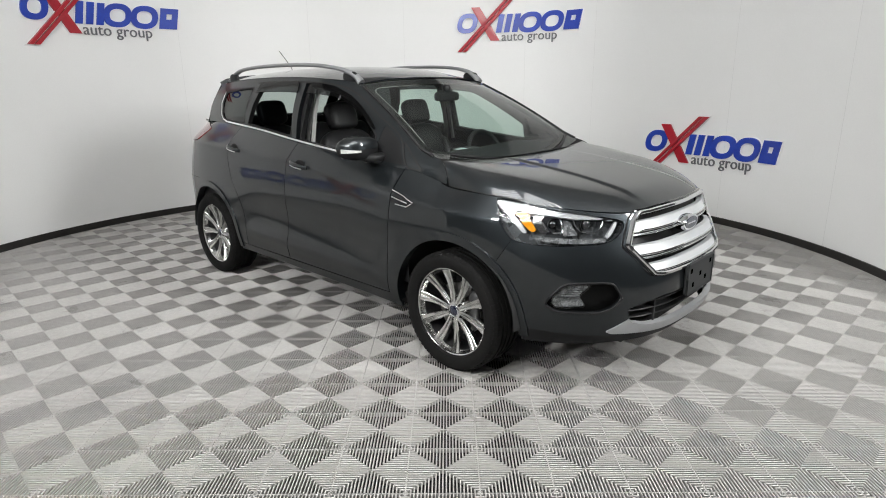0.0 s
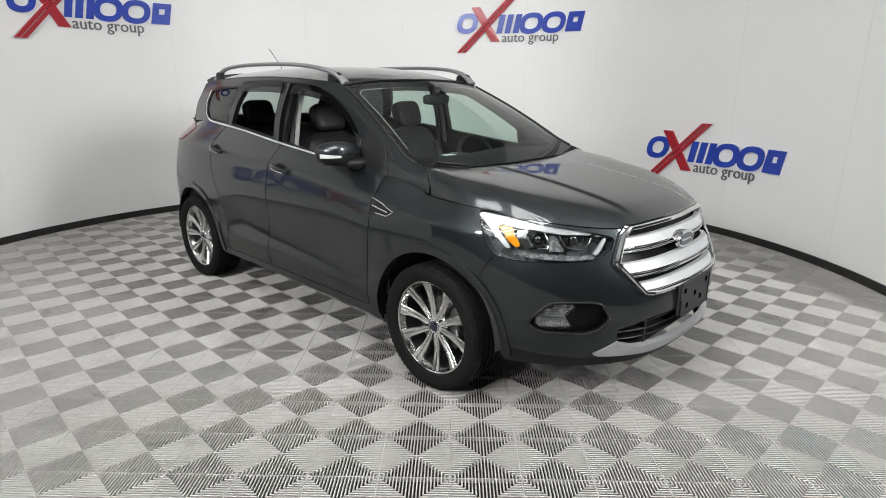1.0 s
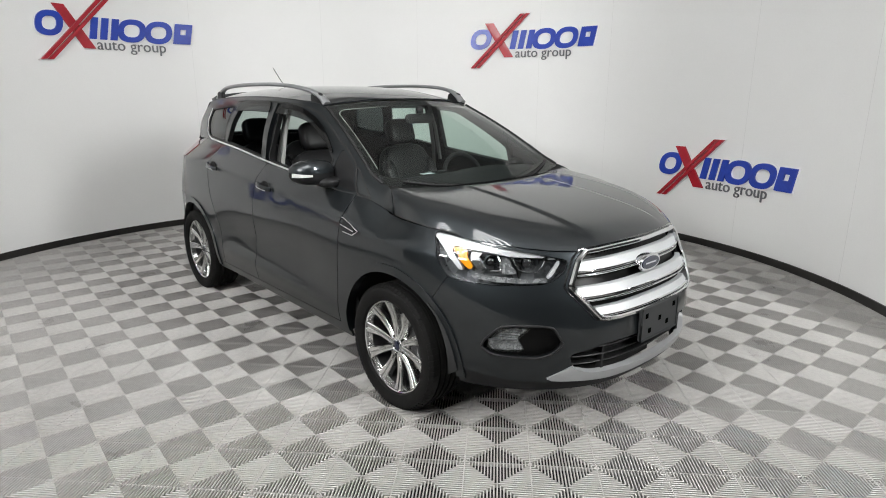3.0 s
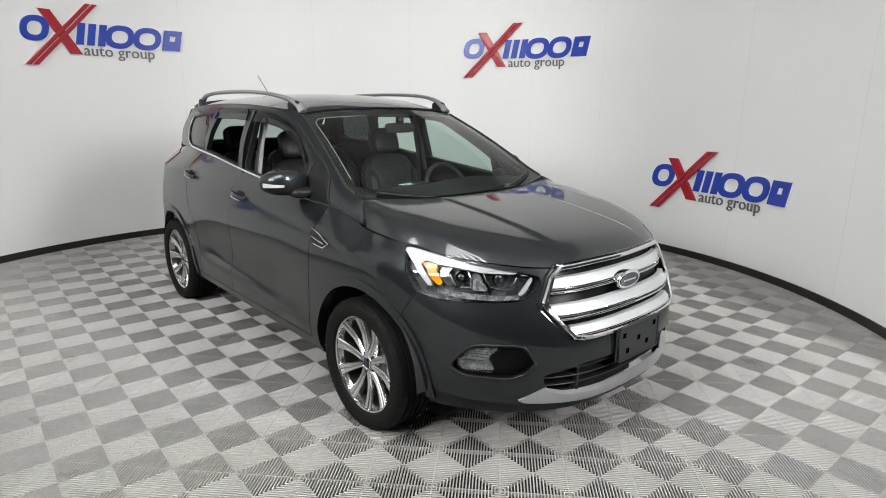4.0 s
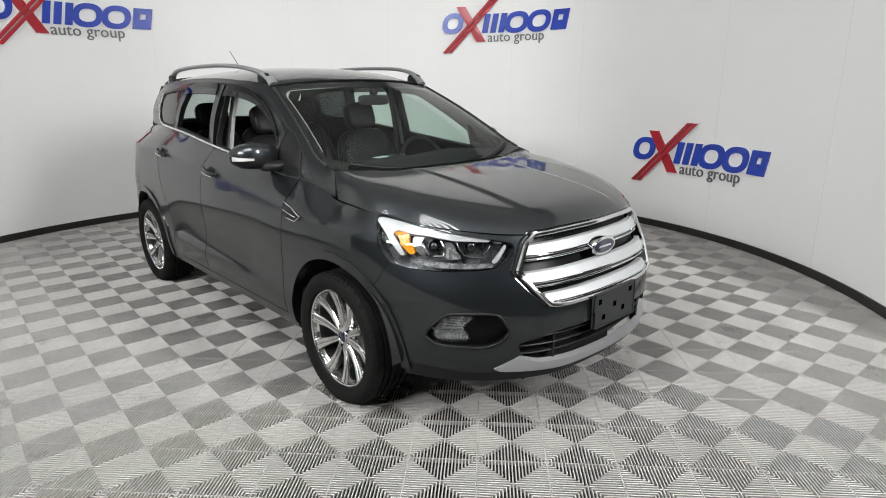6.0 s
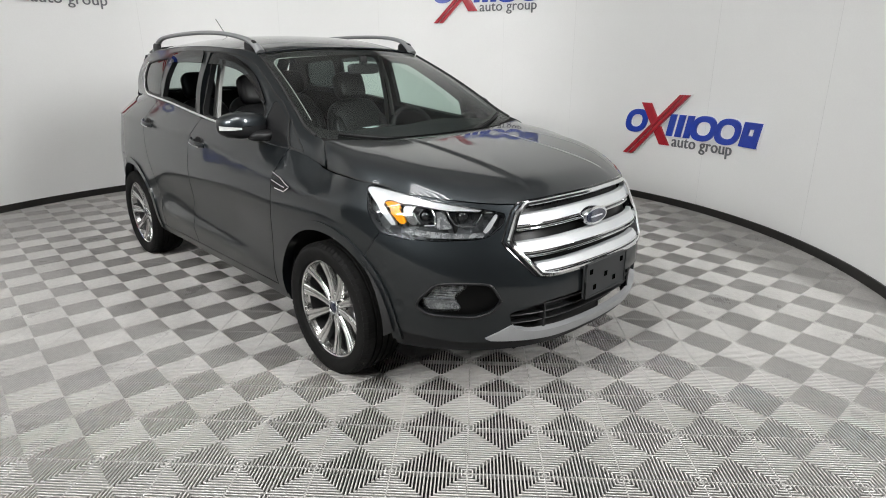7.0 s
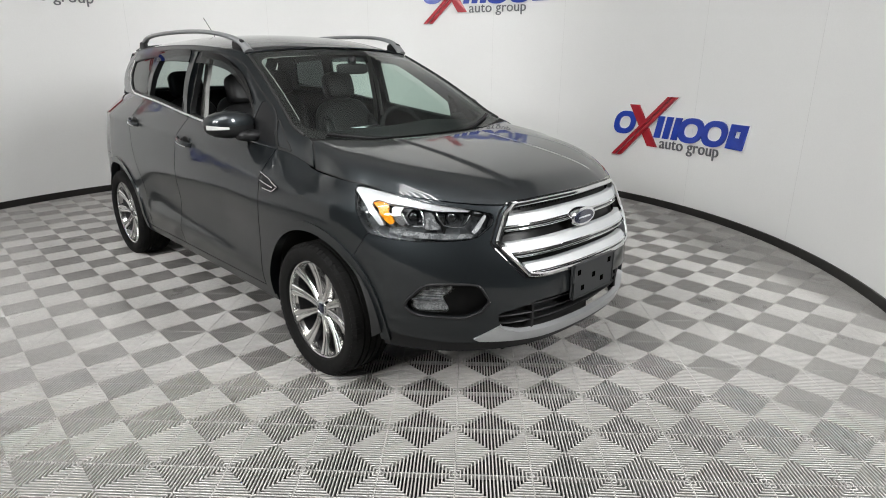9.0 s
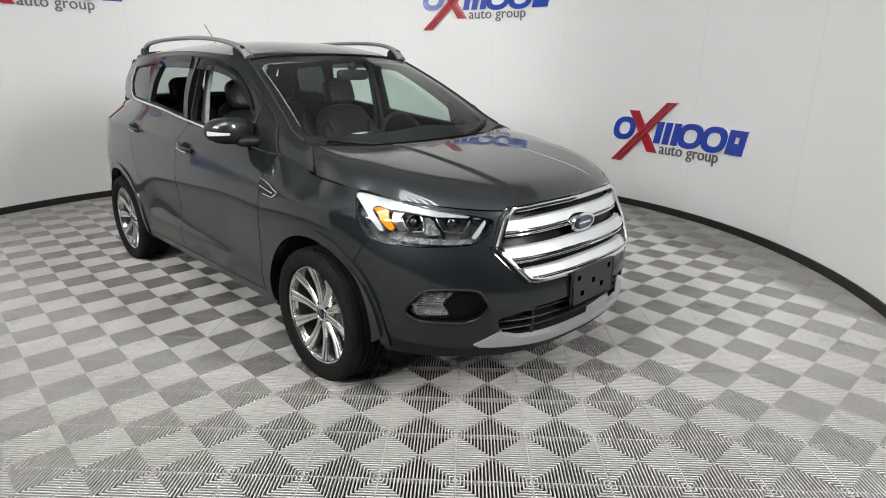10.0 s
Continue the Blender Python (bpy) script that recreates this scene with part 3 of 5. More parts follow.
def cushion(bm, c, size, p=3.2, m=None, nu=20, nv=12):
    """A soft rounded block."""
    m = m or Matrix.Identity(4)
    rows = []
    for j in range(nv + 1):
        v = -math.pi / 2 + math.pi * j / nv
        row = []
        for i in range(nu):
            u = 2 * math.pi * i / nu
            def pw(w, e): return math.copysign(abs(w) ** e, w)
            e = 2 / p
            x, y, z = pw(math.cos(v), e) * pw(math.cos(u), e), pw(math.cos(v), e) * pw(math.sin(u), e), pw(math.sin(v), e)
            row.append(bm.verts.new(m @ Vector((c[0] + x * size[0] / 2, c[1] + y * size[1] / 2, c[2] + z * size[2] / 2))))
        rows.append(row)
    for a, b in zip(rows, rows[1:]):
        for i in range(nu):
            bm.faces.new((a[i], a[(i + 1) % nu], b[(i + 1) % nu], b[i]))
    bmesh.ops.remove_doubles(bm, verts=rows[0] + rows[-1], dist=1e-5)
    return bm


def lathe(bm, prof, n=64, m=None, closed=False):
    """A profile of (radius, along) turned round the y axis."""
    m = m or Matrix.Identity(4)
    rings = []
    for i in range(n):
        a = 2 * math.pi * i / n
        rings.append([bm.verts.new(m @ Vector((r * math.cos(a), y, r * math.sin(a)))) for r, y in prof])
    k = len(prof)
    for i in range(n):
        p, q = rings[i], rings[(i + 1) % n]
        for j in range(k if closed else k - 1):
            bm.faces.new((p[j], p[(j + 1) % k], q[(j + 1) % k], q[j]))
    bmesh.ops.remove_doubles(bm, verts=bm.verts, dist=1e-6)
    bmesh.ops.recalc_face_normals(bm, faces=bm.faces)
    return bm


car = tagged(new("car"), "dark grey metallic compact SUV with chrome grille and ten-spoke alloy wheels", "car")
car.location = (0.0, 0.03, 0.0)


def cpart(name, bm, material, label="", parent=None, angle=35):
    return shade(part(name, bm, material, parent or car, label), angle)


# ---- car: lower body ----
GAP = 0.0028
arch_r = 0.408


def arch(p, r=arch_r):
    """Above zero outside both wheel openings."""
    if p.y < 0.45:
        return 1.0
    return min(math.hypot(p.x - AX, p.z - WR), math.hypot(p.x + AX, p.z - WR)) - r


sill_z = spl([(-2.4, 0.36), (-1.9, 0.33), (-1.6, 0.28), (-0.9, 0.275), (0.0, 0.275), (0.9, 0.262), (1.3, 0.25), (1.75, 0.262), (2.0, 0.268), (2.3, 0.285)])
lower = Sheet(wrap, (0.0, S_END), (0.20, 1.27), 230, 58)
lower = lower.keep(lambda p, q: belt_z(p.x) - (0.005 if p.x > 1.2 else 0.001) - p.z).keep(lambda p, q: p.z - sill_z(p.x))
whole_lower = lower
lower = lower.keep(lambda p, q: arch(p))

cut_df = spl([(0.26, 0.855), (0.40, 0.852), (0.65, 0.876), (0.93, 0.905), (1.10, 0.922)])
cut_b = spl([(0.26, -0.228), (0.58, -0.203), (1.04, -0.167), (1.16, -0.142)])
cut_dr = spl([(0.26, -0.84), (0.40, -0.80), (0.55, -0.80), (0.70, -0.85), (0.85, -0.94), (1.0, -1.0), (1.1, -1.01), (1.25, -0.96)])


def cut_bump(z):
    return 1.642 + (z - 0.684) * 0.62


# head lamp, in plan length and height
LAMP_PTS = [(1.578, 0.816, 0.981), (1.75, 0.77, 0.958), (1.93, 0.665, 0.926), (2.06, 0.55, 0.9), (2.122, 0.485, 0.882), (2.125, 0.505, 0.84), (2.106, 0.565, 0.797), (2.07, 0.615, 0.784), (1.93, 0.73, 0.775), (1.79, 0.805, 0.779), (1.705, 0.825, 0.795), (1.655, 0.83, 0.85)]
LAMP = rounded([(s_of(x, y, z), z) for x, y, z in LAMP_PTS], 3, 0.22)
lamp_f = poly_f(LAMP, (0, 1))
FOG = rounded([(s_of(x, y, z), z) for x, y, z in ((1.885, 0.805, 0.485), (1.9, 0.79, 0.525), (1.965, 0.748, 0.597), (2.1, 0.625, 0.603), (2.135, 0.59, 0.595), (2.163, 0.555, 0.525), (2.14, 0.585, 0.478), (2.09, 0.64, 0.448), (1.93, 0.775, 0.452))], 3, 0.25)
fog_f = poly_f(FOG, (0, 1))
GRILLE = [(0, 0.921), (0.39, 0.917), (0.435, 0.885), (0.498, 0.77), (0.492, 0.752), (0.408, 0.634), (0.36, 0.626), (0, 0.616)]
GRILLE_FULL = rounded(GRILLE + [(-y, z) for y, z in reversed(GRILLE[1:-1])], 3, 0.15)
grille_f = poly_f(GRILLE_FULL, (1, 2))
INTAKE = [(0, 0.52), (0.36, 0.512), (0.53, 0.468), (0.508, 0.395), (0.43, 0.368), (0, 0.358)]
INTAKE_FULL = rounded(INTAKE + [(-y, z) for y, z in reversed(INTAKE[1:-1])], 3, 0.15)
intake_f = poly_f(INTAKE_FULL, (1, 2))


def front_only(f):
    return lambda p, q: f(p) if p.x > 1.7 else -1.0


nose = lower.keep(lambda p, q: p.x - cut_bump(p.z) - GAP).keep(lambda p, q: -lamp_f(q) - GAP)
bumper = nose.keep(lambda p, q: -front_only(grille_f)(p, q)).keep(lambda p, q: -front_only(intake_f)(p, q)).keep(lambda p, q: -fog_f(q))
skid_f = poly_f([(-0.2, 0.359), (0.42, 0.370), (0.498, 0.392), (0.512, 0.414), (0.614, 0.334), (0.53, 0.328), (0.32, 0.319), (-0.2, 0.314)], (1, 2))
bumper_paint = bumper.keep(lambda p, q: -skid_f(p)).keep(lambda p, q: p.z - 0.322 - 0.03 * sstep(0.65, 0.87, p.y) if p.y > 0.5 else p.z - 0.36)
body_front = cpart("front_bumper", bumper_paint.mesh(both=True, thick=0.02), M_paint, "dark grey painted front bumper")
cpart("lower_apron", bumper.keep(lambda p, q: -skid_f(p)).keep(lambda p, q: -(p.z - 0.319 - 0.03 * sstep(0.65, 0.87, p.y))).mesh(both=True, thick=0.02, out=-0.004), M_black, "black plastic lower apron")
cpart("skid_plate", bumper.keep(lambda p, q: skid_f(p) - 0.002).mesh(both=True, thick=0.03, out=0.006), M_silver, "silver skid plate under the bumper")

fender = lower.keep(lambda p, q: cut_bump(p.z) - p.x).keep(lambda p, q: p.x - cut_df(p.z) - GAP).keep(lambda p, q: -lamp_f(q) - GAP)
door_f = lower.keep(lambda p, q: cut_df(p.z) - GAP - p.x).keep(lambda p, q: p.x - cut_b(p.z) - GAP).keep(lambda p, q: p.z - 0.335)
door_r = lower.keep(lambda p, q: cut_b(p.z) - GAP - p.x).keep(lambda p, q: p.x - cut_dr(p.z) - GAP).keep(lambda p, q: p.z - 0.335)
rocker = lower.keep(lambda p, q: 0.330 - p.z).keep(lambda p, q: 0.9 - p.x).keep(lambda p, q: p.x + 1.3)
rear = lower.keep(lambda p, q: cut_dr(p.z) - GAP - p.x)
rear = rear.keep(lambda p, q: p.z - 0.335 if p.x > -1.3 else 1.0)
TAIL = rounded([(-1.475, 1.196), (-1.585, 1.100), (-2.6, 1.02), (-2.6, 1.21), (-1.70, 1.228)], 3, 0.10)
tail_f = poly_f(TAIL)
quarter = rear.keep(lambda p, q: p.z - 0.792 - GAP if p.x < -1.5 else 1.0).keep(lambda p, q: -tail_f(p) - GAP)
quarter = quarter.keep(lambda p, q: p.x + 1.97 + GAP)
hatch = rear.keep(lambda p, q: -1.97 - p.x).keep(lambda p, q: p.z - 0.792 - GAP).keep(lambda p, q: -tail_f(p) - GAP)
rear_bumper = rear.keep(lambda p, q: 0.792 - p.z).keep(lambda p, q: -1.5 - p.x)
cpart("rear_bumper", rear_bumper.mesh(both=True), M_paint)
tailgate = cpart("tailgate", hatch.mesh(both=True), M_paint)

for sg, side in ((-1, "right"), (1, "left")):
    cpart("fender", fender.mesh(sg), M_paint)
    fd = cpart("front_door", door_f.mesh(sg), M_paint)
    rd = cpart("rear_door", door_r.mesh(sg), M_paint)
    cpart("rocker_panel", rocker.mesh(sg), M_paint)
    cpart("quarter_panel", quarter.mesh(sg), M_paint)
    cpart("tail_lamp", rear.keep(lambda p, q: tail_f(p)).mesh(sg, out=0.006), M_red_lens, "red tail lamp lens")
    for wx in (AX, -AX):
        lip = whole_lower.keep(lambda p, q: arch(p, arch_r - 0.004)).keep(lambda p, q: 0.448 - math.hypot(p.x - wx, p.z - WR) if p.y > 0.45 else -1).keep(lambda p, q: p.z - 0.30)
        cpart("wheel_arch_trim", lip.mesh(sg, thick=0.05, out=0.009), M_paint, "dark grey wheel arch moulding")
        bm = bmesh.new()
        prof = [(arch_r + 0.012, sg * 0.36), (arch_r + 0.012, sg * 0.885)]
        rings = []
        for i in range(33):
            a = math.pi * (0.0 + 1.0 * i / 32)
            rings.append([bm.verts.new((wx + r * math.cos(a), y, WR + r * math.sin(a))) for r, y in prof])
        for a, b in zip(rings, rings[1:]):
            bm.faces.new((a[0], a[1], b[1], b[0]))
        box(bm, (wx - 0.43, min(sg * 0.34, sg * 0.36), 0.26), (wx + 0.43, max(sg * 0.34, sg * 0.36), 0.80))
        cpart("wheel_housing", bm, M_dark, "black wheel housing")
    # dark inner shell behind the panel gaps
    shell = lower.keep(lambda p, q: 1.60 - p.x).keep(lambda p, q: p.x + 2.19)
    cpart("inner_shell", shell.mesh(sg, thick=0, out=-0.016), M_dark, "black inner shell behind the panel gaps")

bm = bmesh.new()
box(bm, (-2.0, -0.72, 0.20), (0.92, 0.72, 0.30))
box(bm, (0.92, -0.36, 0.20), (2.08, 0.36, 0.30))
cpart("underbody", bm, M_dark, "black underbody")


# ---- car: hood ----
s_hood = s_of(1.240, 0.766, 1.002)


hood_z = spl([(1.15, 1.108), (1.235, 1.104), (1.40, 1.090), (1.60, 1.066), (1.80, 1.036), (1.95, 1.008), (2.05, 0.984), (2.13, 0.955), (2.18, 0.928), (2.22, 0.900)])


def hood(u, v):
    """u: 0 at the nose's middle to 1 at the rear corner of its edge; v: 0 at the edge to 1 at the cowl."""
    s = s_hood * u
    e = wrap(s, top_z(s))
    c = Vector((1.235 - 0.085 * abs(u) ** 2.4, 0.735 * u, 1.104 + 0.018 * u ** 2))
    p = e.lerp(c, v)
    # the lid is nearly flat and rolls over towards its edge
    big = (c - e).length
    d, soft = big * v, min(0.075, 0.38 * big)
    roll = (math.exp(-d / soft) - math.exp(-big / soft)) / (1 - math.exp(-big / soft))
    p.z = hood_z(p.x) + (e.z - hood_z(e.x)) * roll + (c.z - hood_z(c.x)) * v
    p.z += 0.008 * (1 - sstep(0.295, 0.318, p.y)) * sstep(0.0, 0.16, d) * (1 - sstep(0.9, 1.0, v))
    return p


hood_sheet = Sheet(hood, (0, 1), (0, 1), 90, 60)
cpart("hood", hood_sheet.mesh(both=True, thick=0.02), M_paint, "dark grey hood with two raised creases", angle=40)

for sg in (-1, 1):
    line = [(0.62 + 0.38 * i / 24, 0.004) for i in range(25)] + [(0.998, v) for v in (0.12, 0.3, 0.5, 0.7, 0.85, 0.97)]
    pts, ups = [], []
    for u, v in line:
        p, n = hood(u, v), hood_sheet.normal((u, v))
        n = n if n.z > 0 else -n
        p = p + n * 0.0005
        pts.append((p.x, sg * p.y, p.z))
        ups.append((n.x, sg * n.y, n.z))
    bm = bmesh.new()
    sweep(bm, pts, [(-0.0030, -0.010), (0.0030, -0.010), (0.0030, 0.0008), (-0.0030, 0.0008)], ups)
    cpart("hood_seal", bm, M_dark, "black gap seal along the hood's edge")

# ---- car: windscreen, roof and pillars ----
edge_z = spl([(-2.10, 1.440), (-1.9, 1.495), (-1.5, 1.548), (-1.0, 1.575), (-0.5, 1.583), (-0.1, 1.572), (0.12, 1.557), (0.30, 1.530), (0.45, 1.462), (0.62, 1.372), (0.80, 1.275), (0.985, 1.172), (1.07, 1.143), (1.15, 1.124), (1.195, 1.091), (1.235, 1.031)])
edge_y = spl([(-2.1, 0.545), (-1.9, 0.59), (-1.5, 0.63), (-1, 0.657), (-0.5, 0.665), (-0.1, 0.664), (0.12, 0.64), (0.3, 0.608), (0.45, 0.623), (0.62, 0.661), (0.8, 0.696), (0.985, 0.737), (1.07, 0.739), (1.15, 0.742), (1.195, 0.766), (1.235, 0.79)])
crown_z = spl([(-2.05, 1.545), (-1.85, 1.590), (-1.5, 1.632), (-1.0, 1.660), (-0.6, 1.668), (-0.4, 1.666), (-0.15, 1.656), (0.0, 1.641), (0.1, 1.624), (0.2, 1.600), (0.30, 1.569), (0.36, 1.548)])


def rear_x(z):
    """The rear edge of the cabin's side."""
    return -1.53 - (1.47 - z) * 0.80


def flank(x, t):
    """The cabin's side from the belt (t = 0) to the roof edge (t = 1)."""
    zb, yb = belt_z(x), belt_y(x)
    ze, ye = edge_z(x), edge_y(x)
    k = min(1.0, (ze - zb) / 0.3)
    return Vector((x, yb + (ye - yb) * t + 0.028 * k * math.sin(math.pi * t), zb + (ze - zb) * t))


def roof(x, v):
    ye, ze = edge_y(x), edge_z(x)
    y = ye * v
    return Vector((x + 0.06 * (1 - v * v) * sstep(-0.2, 0.3, x) + 0.20 * v * v * sstep(-1.2, -1.76, x), y, ze + (crown_z(x) - ze) * (1 - abs(v) ** 2.6)))


def screen(u, v):
    """The windscreen: u 0 at the middle, 1 at the pillar; v 0 at the cowl, 1 at the roof."""
    b = Vector((1.175 - 0.185 * abs(u) ** 2.2, 0.737 * u, 1.085 + 0.092 * u ** 2))
    t = Vector((0.375 - 0.060 * u ** 2, 0.600 * u, 1.563 - 0.033 * u ** 2))
    if v < 0:
        return b + Vector((-0.95, 0, 0.36)) * v
    p = b.lerp(t, v)
    p += Vector((0.5, 0, 0.86)) * 0.030 * math.sin(math.pi * v) * (1 - 0.5 * u * u)
    return p


def back(u, v):
    """The rear window and tailgate top."""
    b = Vector((-2.02 + 0.30 * u ** 2, 0.66 * u, 1.225))
    t = Vector((-1.77 + 0.30 * u ** 2, 0.635 * u, 1.575 - 0.045 * u * u))
    return b.lerp(t, v) + Vector((-0.02, 0, 0.01)) * math.sin(math.pi * v)


# side window outlines, in x and z
WIN_F = [(-0.118, 1.172), (0.10, 1.150), (0.40, 1.122), (0.62, 1.104), (0.63, 1.235), (0.52, 1.312), (0.40, 1.385), (0.27, 1.450), (0.12, 1.502), (-0.02, 1.522), (-0.105, 1.526)]
WIN_R = [(-0.235, 1.186), (-0.45, 1.208), (-0.72, 1.236), (-0.87, 1.249), (-0.80, 1.40), (-0.745, 1.522), (-0.55, 1.541), (-0.25, 1.540)]
WIN_Q = [(-0.925, 1.256), (-1.15, 1.262), (-1.30, 1.272), (-1.335, 1.30), (-1.335, 1.40), (-1.30, 1.485), (-1.1, 1.505), (-0.85, 1.520), (-0.885, 1.41)]
SAIL = [(0.925, 1.075), (1.045, 1.062), (1.02, 1.088), (0.86, 1.205), (0.845, 1.20)]
FOOT = [(0.655, 1.104), (0.90, 1.082), (0.845, 1.185), (0.80, 1.225), (0.675, 1.292), (0.66, 1.285)]
win_f, win_r, win_q, sail_f, foot_f = (poly_f(rounded(w, 3, 0.12)) for w in (WIN_F, WIN_R, WIN_Q, SAIL, FOOT))
side = Sheet(flank, (-2.10, 1.228), (0.0, 1.0), 176, 34).keep(lambda p, q: p.x - rear_x(p.z))
roof_sheet = Sheet(roof, (-1.76, 0.30), (0.0, 1.0), 90, 30)
cpart("roof", roof_sheet.mesh(both=True, thick=0.008, flip=True), M_paint)
frame_cut = side.keep(lambda p, q: -win_f(p)).keep(lambda p, q: -win_r(p)).keep(lambda p, q: -win_q(p)).keep(lambda p, q: -sail_f(p)).keep(lambda p, q: -foot_f(p))
door_top = spl([(-1.0, 1.538), (-0.5, 1.556), (-0.1, 1.546), (0.10, 1.532), (0.27, 1.492), (0.45, 1.412), (0.62, 1.328), (0.80, 1.238), (0.86, 1.180), (0.91, 1.090), (1.05, 0.98)])
cut_c = spl([(1.20, -0.975), (1.30, -0.93), (1.4, -0.865), (1.55, -0.815)])
screen_sheet = Sheet(screen, (0, 1), (-0.12, 1), 40, 44)
wind = cpart("windscreen", screen_sheet.mesh(both=True, thick=0), M_glass, "clear windscreen with a pale green tint")
wind.visible_shadow = False


def band_f(p, q):
    """Above zero in the black band: outside a round-cornered field of the pane."""
    a, b = max(q[0] - 0.835, 0.0), max(q[1] - 0.825, 0.0)
    return max(math.hypot(a, b) - 0.10, 0.02 - q[1])


band = screen_sheet.keep(band_f)
cpart("windscreen_band", band.mesh(both=True, thick=0, out=-0.004), M_rubber, "black band round the windscreen")
# reflection along the pane's edge, put in as a thin pale grey strip
for sg in (-1, 1):
    line = [(0.932, 0.10 + 0.72 * i / 16) for i in range(17)] + [(0.835 + 0.097 * math.cos(a), 0.825 + 0.097 * math.sin(a)) for a in (0.3, 0.6, 0.9, 1.2, 1.5)] + [(0.75 - 0.1 * i, 0.922) for i in range(5)]
    pts = []
    for u, v in line:
        p = screen(u, v) - Vector((0.5, 0, 0.86)) * 0.005
        pts.append((p.x, sg * p.y, p.z))
    bm = sweep(bmesh.new(), pts, ring_prof(0.0035, 0.002, 6), [(0.5, 0, 0.86)] * len(pts), scale=[1.0] * 22 + [1.0, 0.8, 0.6, 0.4, 0.2])
    cpart("glass_edge", bm, M_belt, "light grey strip painted as the glass edge's reflection")
gs = Sheet(back, (0, 1), (0, 1), 20, 16)
cpart("rear_window", gs.keep(lambda p, q: min(0.88 - q[0], q[1] - 0.08, 0.9 - q[1])).mesh(both=True, thick=0), M_rear_glass, "tinted rear window", parent=tailgate)
cpart("tailgate_frame", gs.keep(lambda p, q: max(q[0] - 0.88, 0.08 - q[1], q[1] - 0.9)).mesh(both=True, thick=0.02), M_paint, "", parent=tailgate)
bm = bmesh.new()
sp = Sheet(lambda x, v: Vector((x + 0.18 * v * v, 0.54 * v, 1.552 + 0.036 * (1 - v * v) - 0.22 * (-1.80 - x))), (-1.86, -1.74), (0, 1), 8, 16)
cpart("rear_spoiler", sp.mesh(both=True, thick=0.03, flip=True), M_paint)

for sg in (-1, 1):
    # black rubber trim down the windscreen's side
    pts, ups = [], []
    for i in range(25):
        p = screen(1.0, -0.10 + 1.09 * i / 24)
        pts.append((p.x, sg * (p.y + 0.002), p.z + 0.002))
        ups.append((0.45, 0.5 * sg, 0.75))
    bm = bmesh.new()
    sweep(bm, pts, [(-0.007, -0.014), (0.007, -0.014), (0.006, 0.004), (-0.006, 0.004)], ups)
    cpart("windscreen_trim", bm, M_dark, "black rubber windscreen trim")
    fdr = frame_cut.keep(lambda p, q: door_top(p.x) - p.z)
    cpart("front_door_frame", fdr.keep(lambda p, q: p.x - cut_b(1.16) - 0.03 - GAP).keep(lambda p, q: 1.05 - p.x).mesh(sg, thick=0.03, flip=True), M_paint)
    cpart("rear_door_frame", fdr.keep(lambda p, q: cut_b(1.16) - 0.03 - GAP - p.x).keep(lambda p, q: p.x - cut_c(p.z)).mesh(sg, thick=0.03, flip=True), M_paint)
    upper = frame_cut.keep(lambda p, q: max(p.z - door_top(p.x) - 2 * GAP, cut_c(p.z) - GAP - p.x, p.x - 1.05))
    cpart("cabin_side", upper.mesh(sg, thick=0.03, flip=True), M_paint)
    cpart("mirror_sail", side.keep(lambda p, q: sail_f(p)).mesh(sg, thick=0.0, out=-0.004, flip=True), M_paint, "dark grey three-cornered panel before the door")
    cpart("mirror_foot", side.keep(lambda p, q: foot_f(p)).mesh(sg, thick=0.0, out=-0.003, flip=True), M_black, "black panel at the mirror's foot")
    qg = cpart("quarter_window", side.keep(lambda p, q: win_q(p)).mesh(sg, thick=0, out=-0.004, flip=True), M_privacy, "dark tinted quarter window")
    # smoked wind deflectors along the tops of the open windows
    for nm, wf, lim in (("wind_deflector", win_f, lambda p: 0.062 - (door_top(p.x) - 0.01 - p.z)), ("wind_deflector", win_r, lambda p: 0.060 - (door_top(p.x) - 0.01 - p.z))):
        vis = side.keep(lambda p, q: wf(p) + 0.018).keep(lambda p, q: lim(p))
        if wf is win_f:
            vis = vis.keep(lambda p, q: 0.60 - p.x)
        cpart("wind_deflector", vis.mesh(sg, thick=0.008, out=0.012, flip=True), M_smoke, "smoked acrylic wind deflector")
    # black window seals
    for wpts in (WIN_F, WIN_R, WIN_Q):
        out = rounded(wpts, 3, 0.12)
        pts, ups = [], []
        for x, z in out:
            t = (z - belt_z(x)) / (edge_z(x) - belt_z(x))
            p = flank(x, t)
            n = side.normal((x, t)) * -1
            pts.append((p.x, p.y * sg, p.z))
            ups.append((n.x, n.y * sg, n.z))
        bm = bmesh.new()
        sweep(bm, pts, [(-0.007, -0.03), (0.007, -0.03), (0.007, 0.002), (-0.007, 0.002)], ups, closed=True)
        cpart("window_seal", bm, M_black, "black rubber window seal")
    for line in (rounded(SAIL, 3, 0.12), [(x * 0.05, door_top(x * 0.05) + GAP) for x in range(-16, 18)] + [(0.87, 1.165), (0.89, 1.13), (0.905, 1.09)]):
        pts, ups = [], []
        for x, z in line:
            t = min(max((z - belt_z(x)) / (edge_z(x) - belt_z(x)), 0.0), 1.0)
            p, n = flank(x, t), side.normal((x, t)) * -1
            pts.append((p.x, p.y * sg, p.z))
            ups.append((n.x, n.y * sg, n.z))
        bm = bmesh.new()
        sweep(bm, pts, [(-0.005, -0.02), (0.005, -0.02), (0.005, 0.0015), (-0.005, 0.0015)], ups, closed=len(line) < 30)
        cpart("door_seal", bm, M_dark, "black door seal")
    # bright trim along the belt and up the quarter window
    pts, ups = [], []
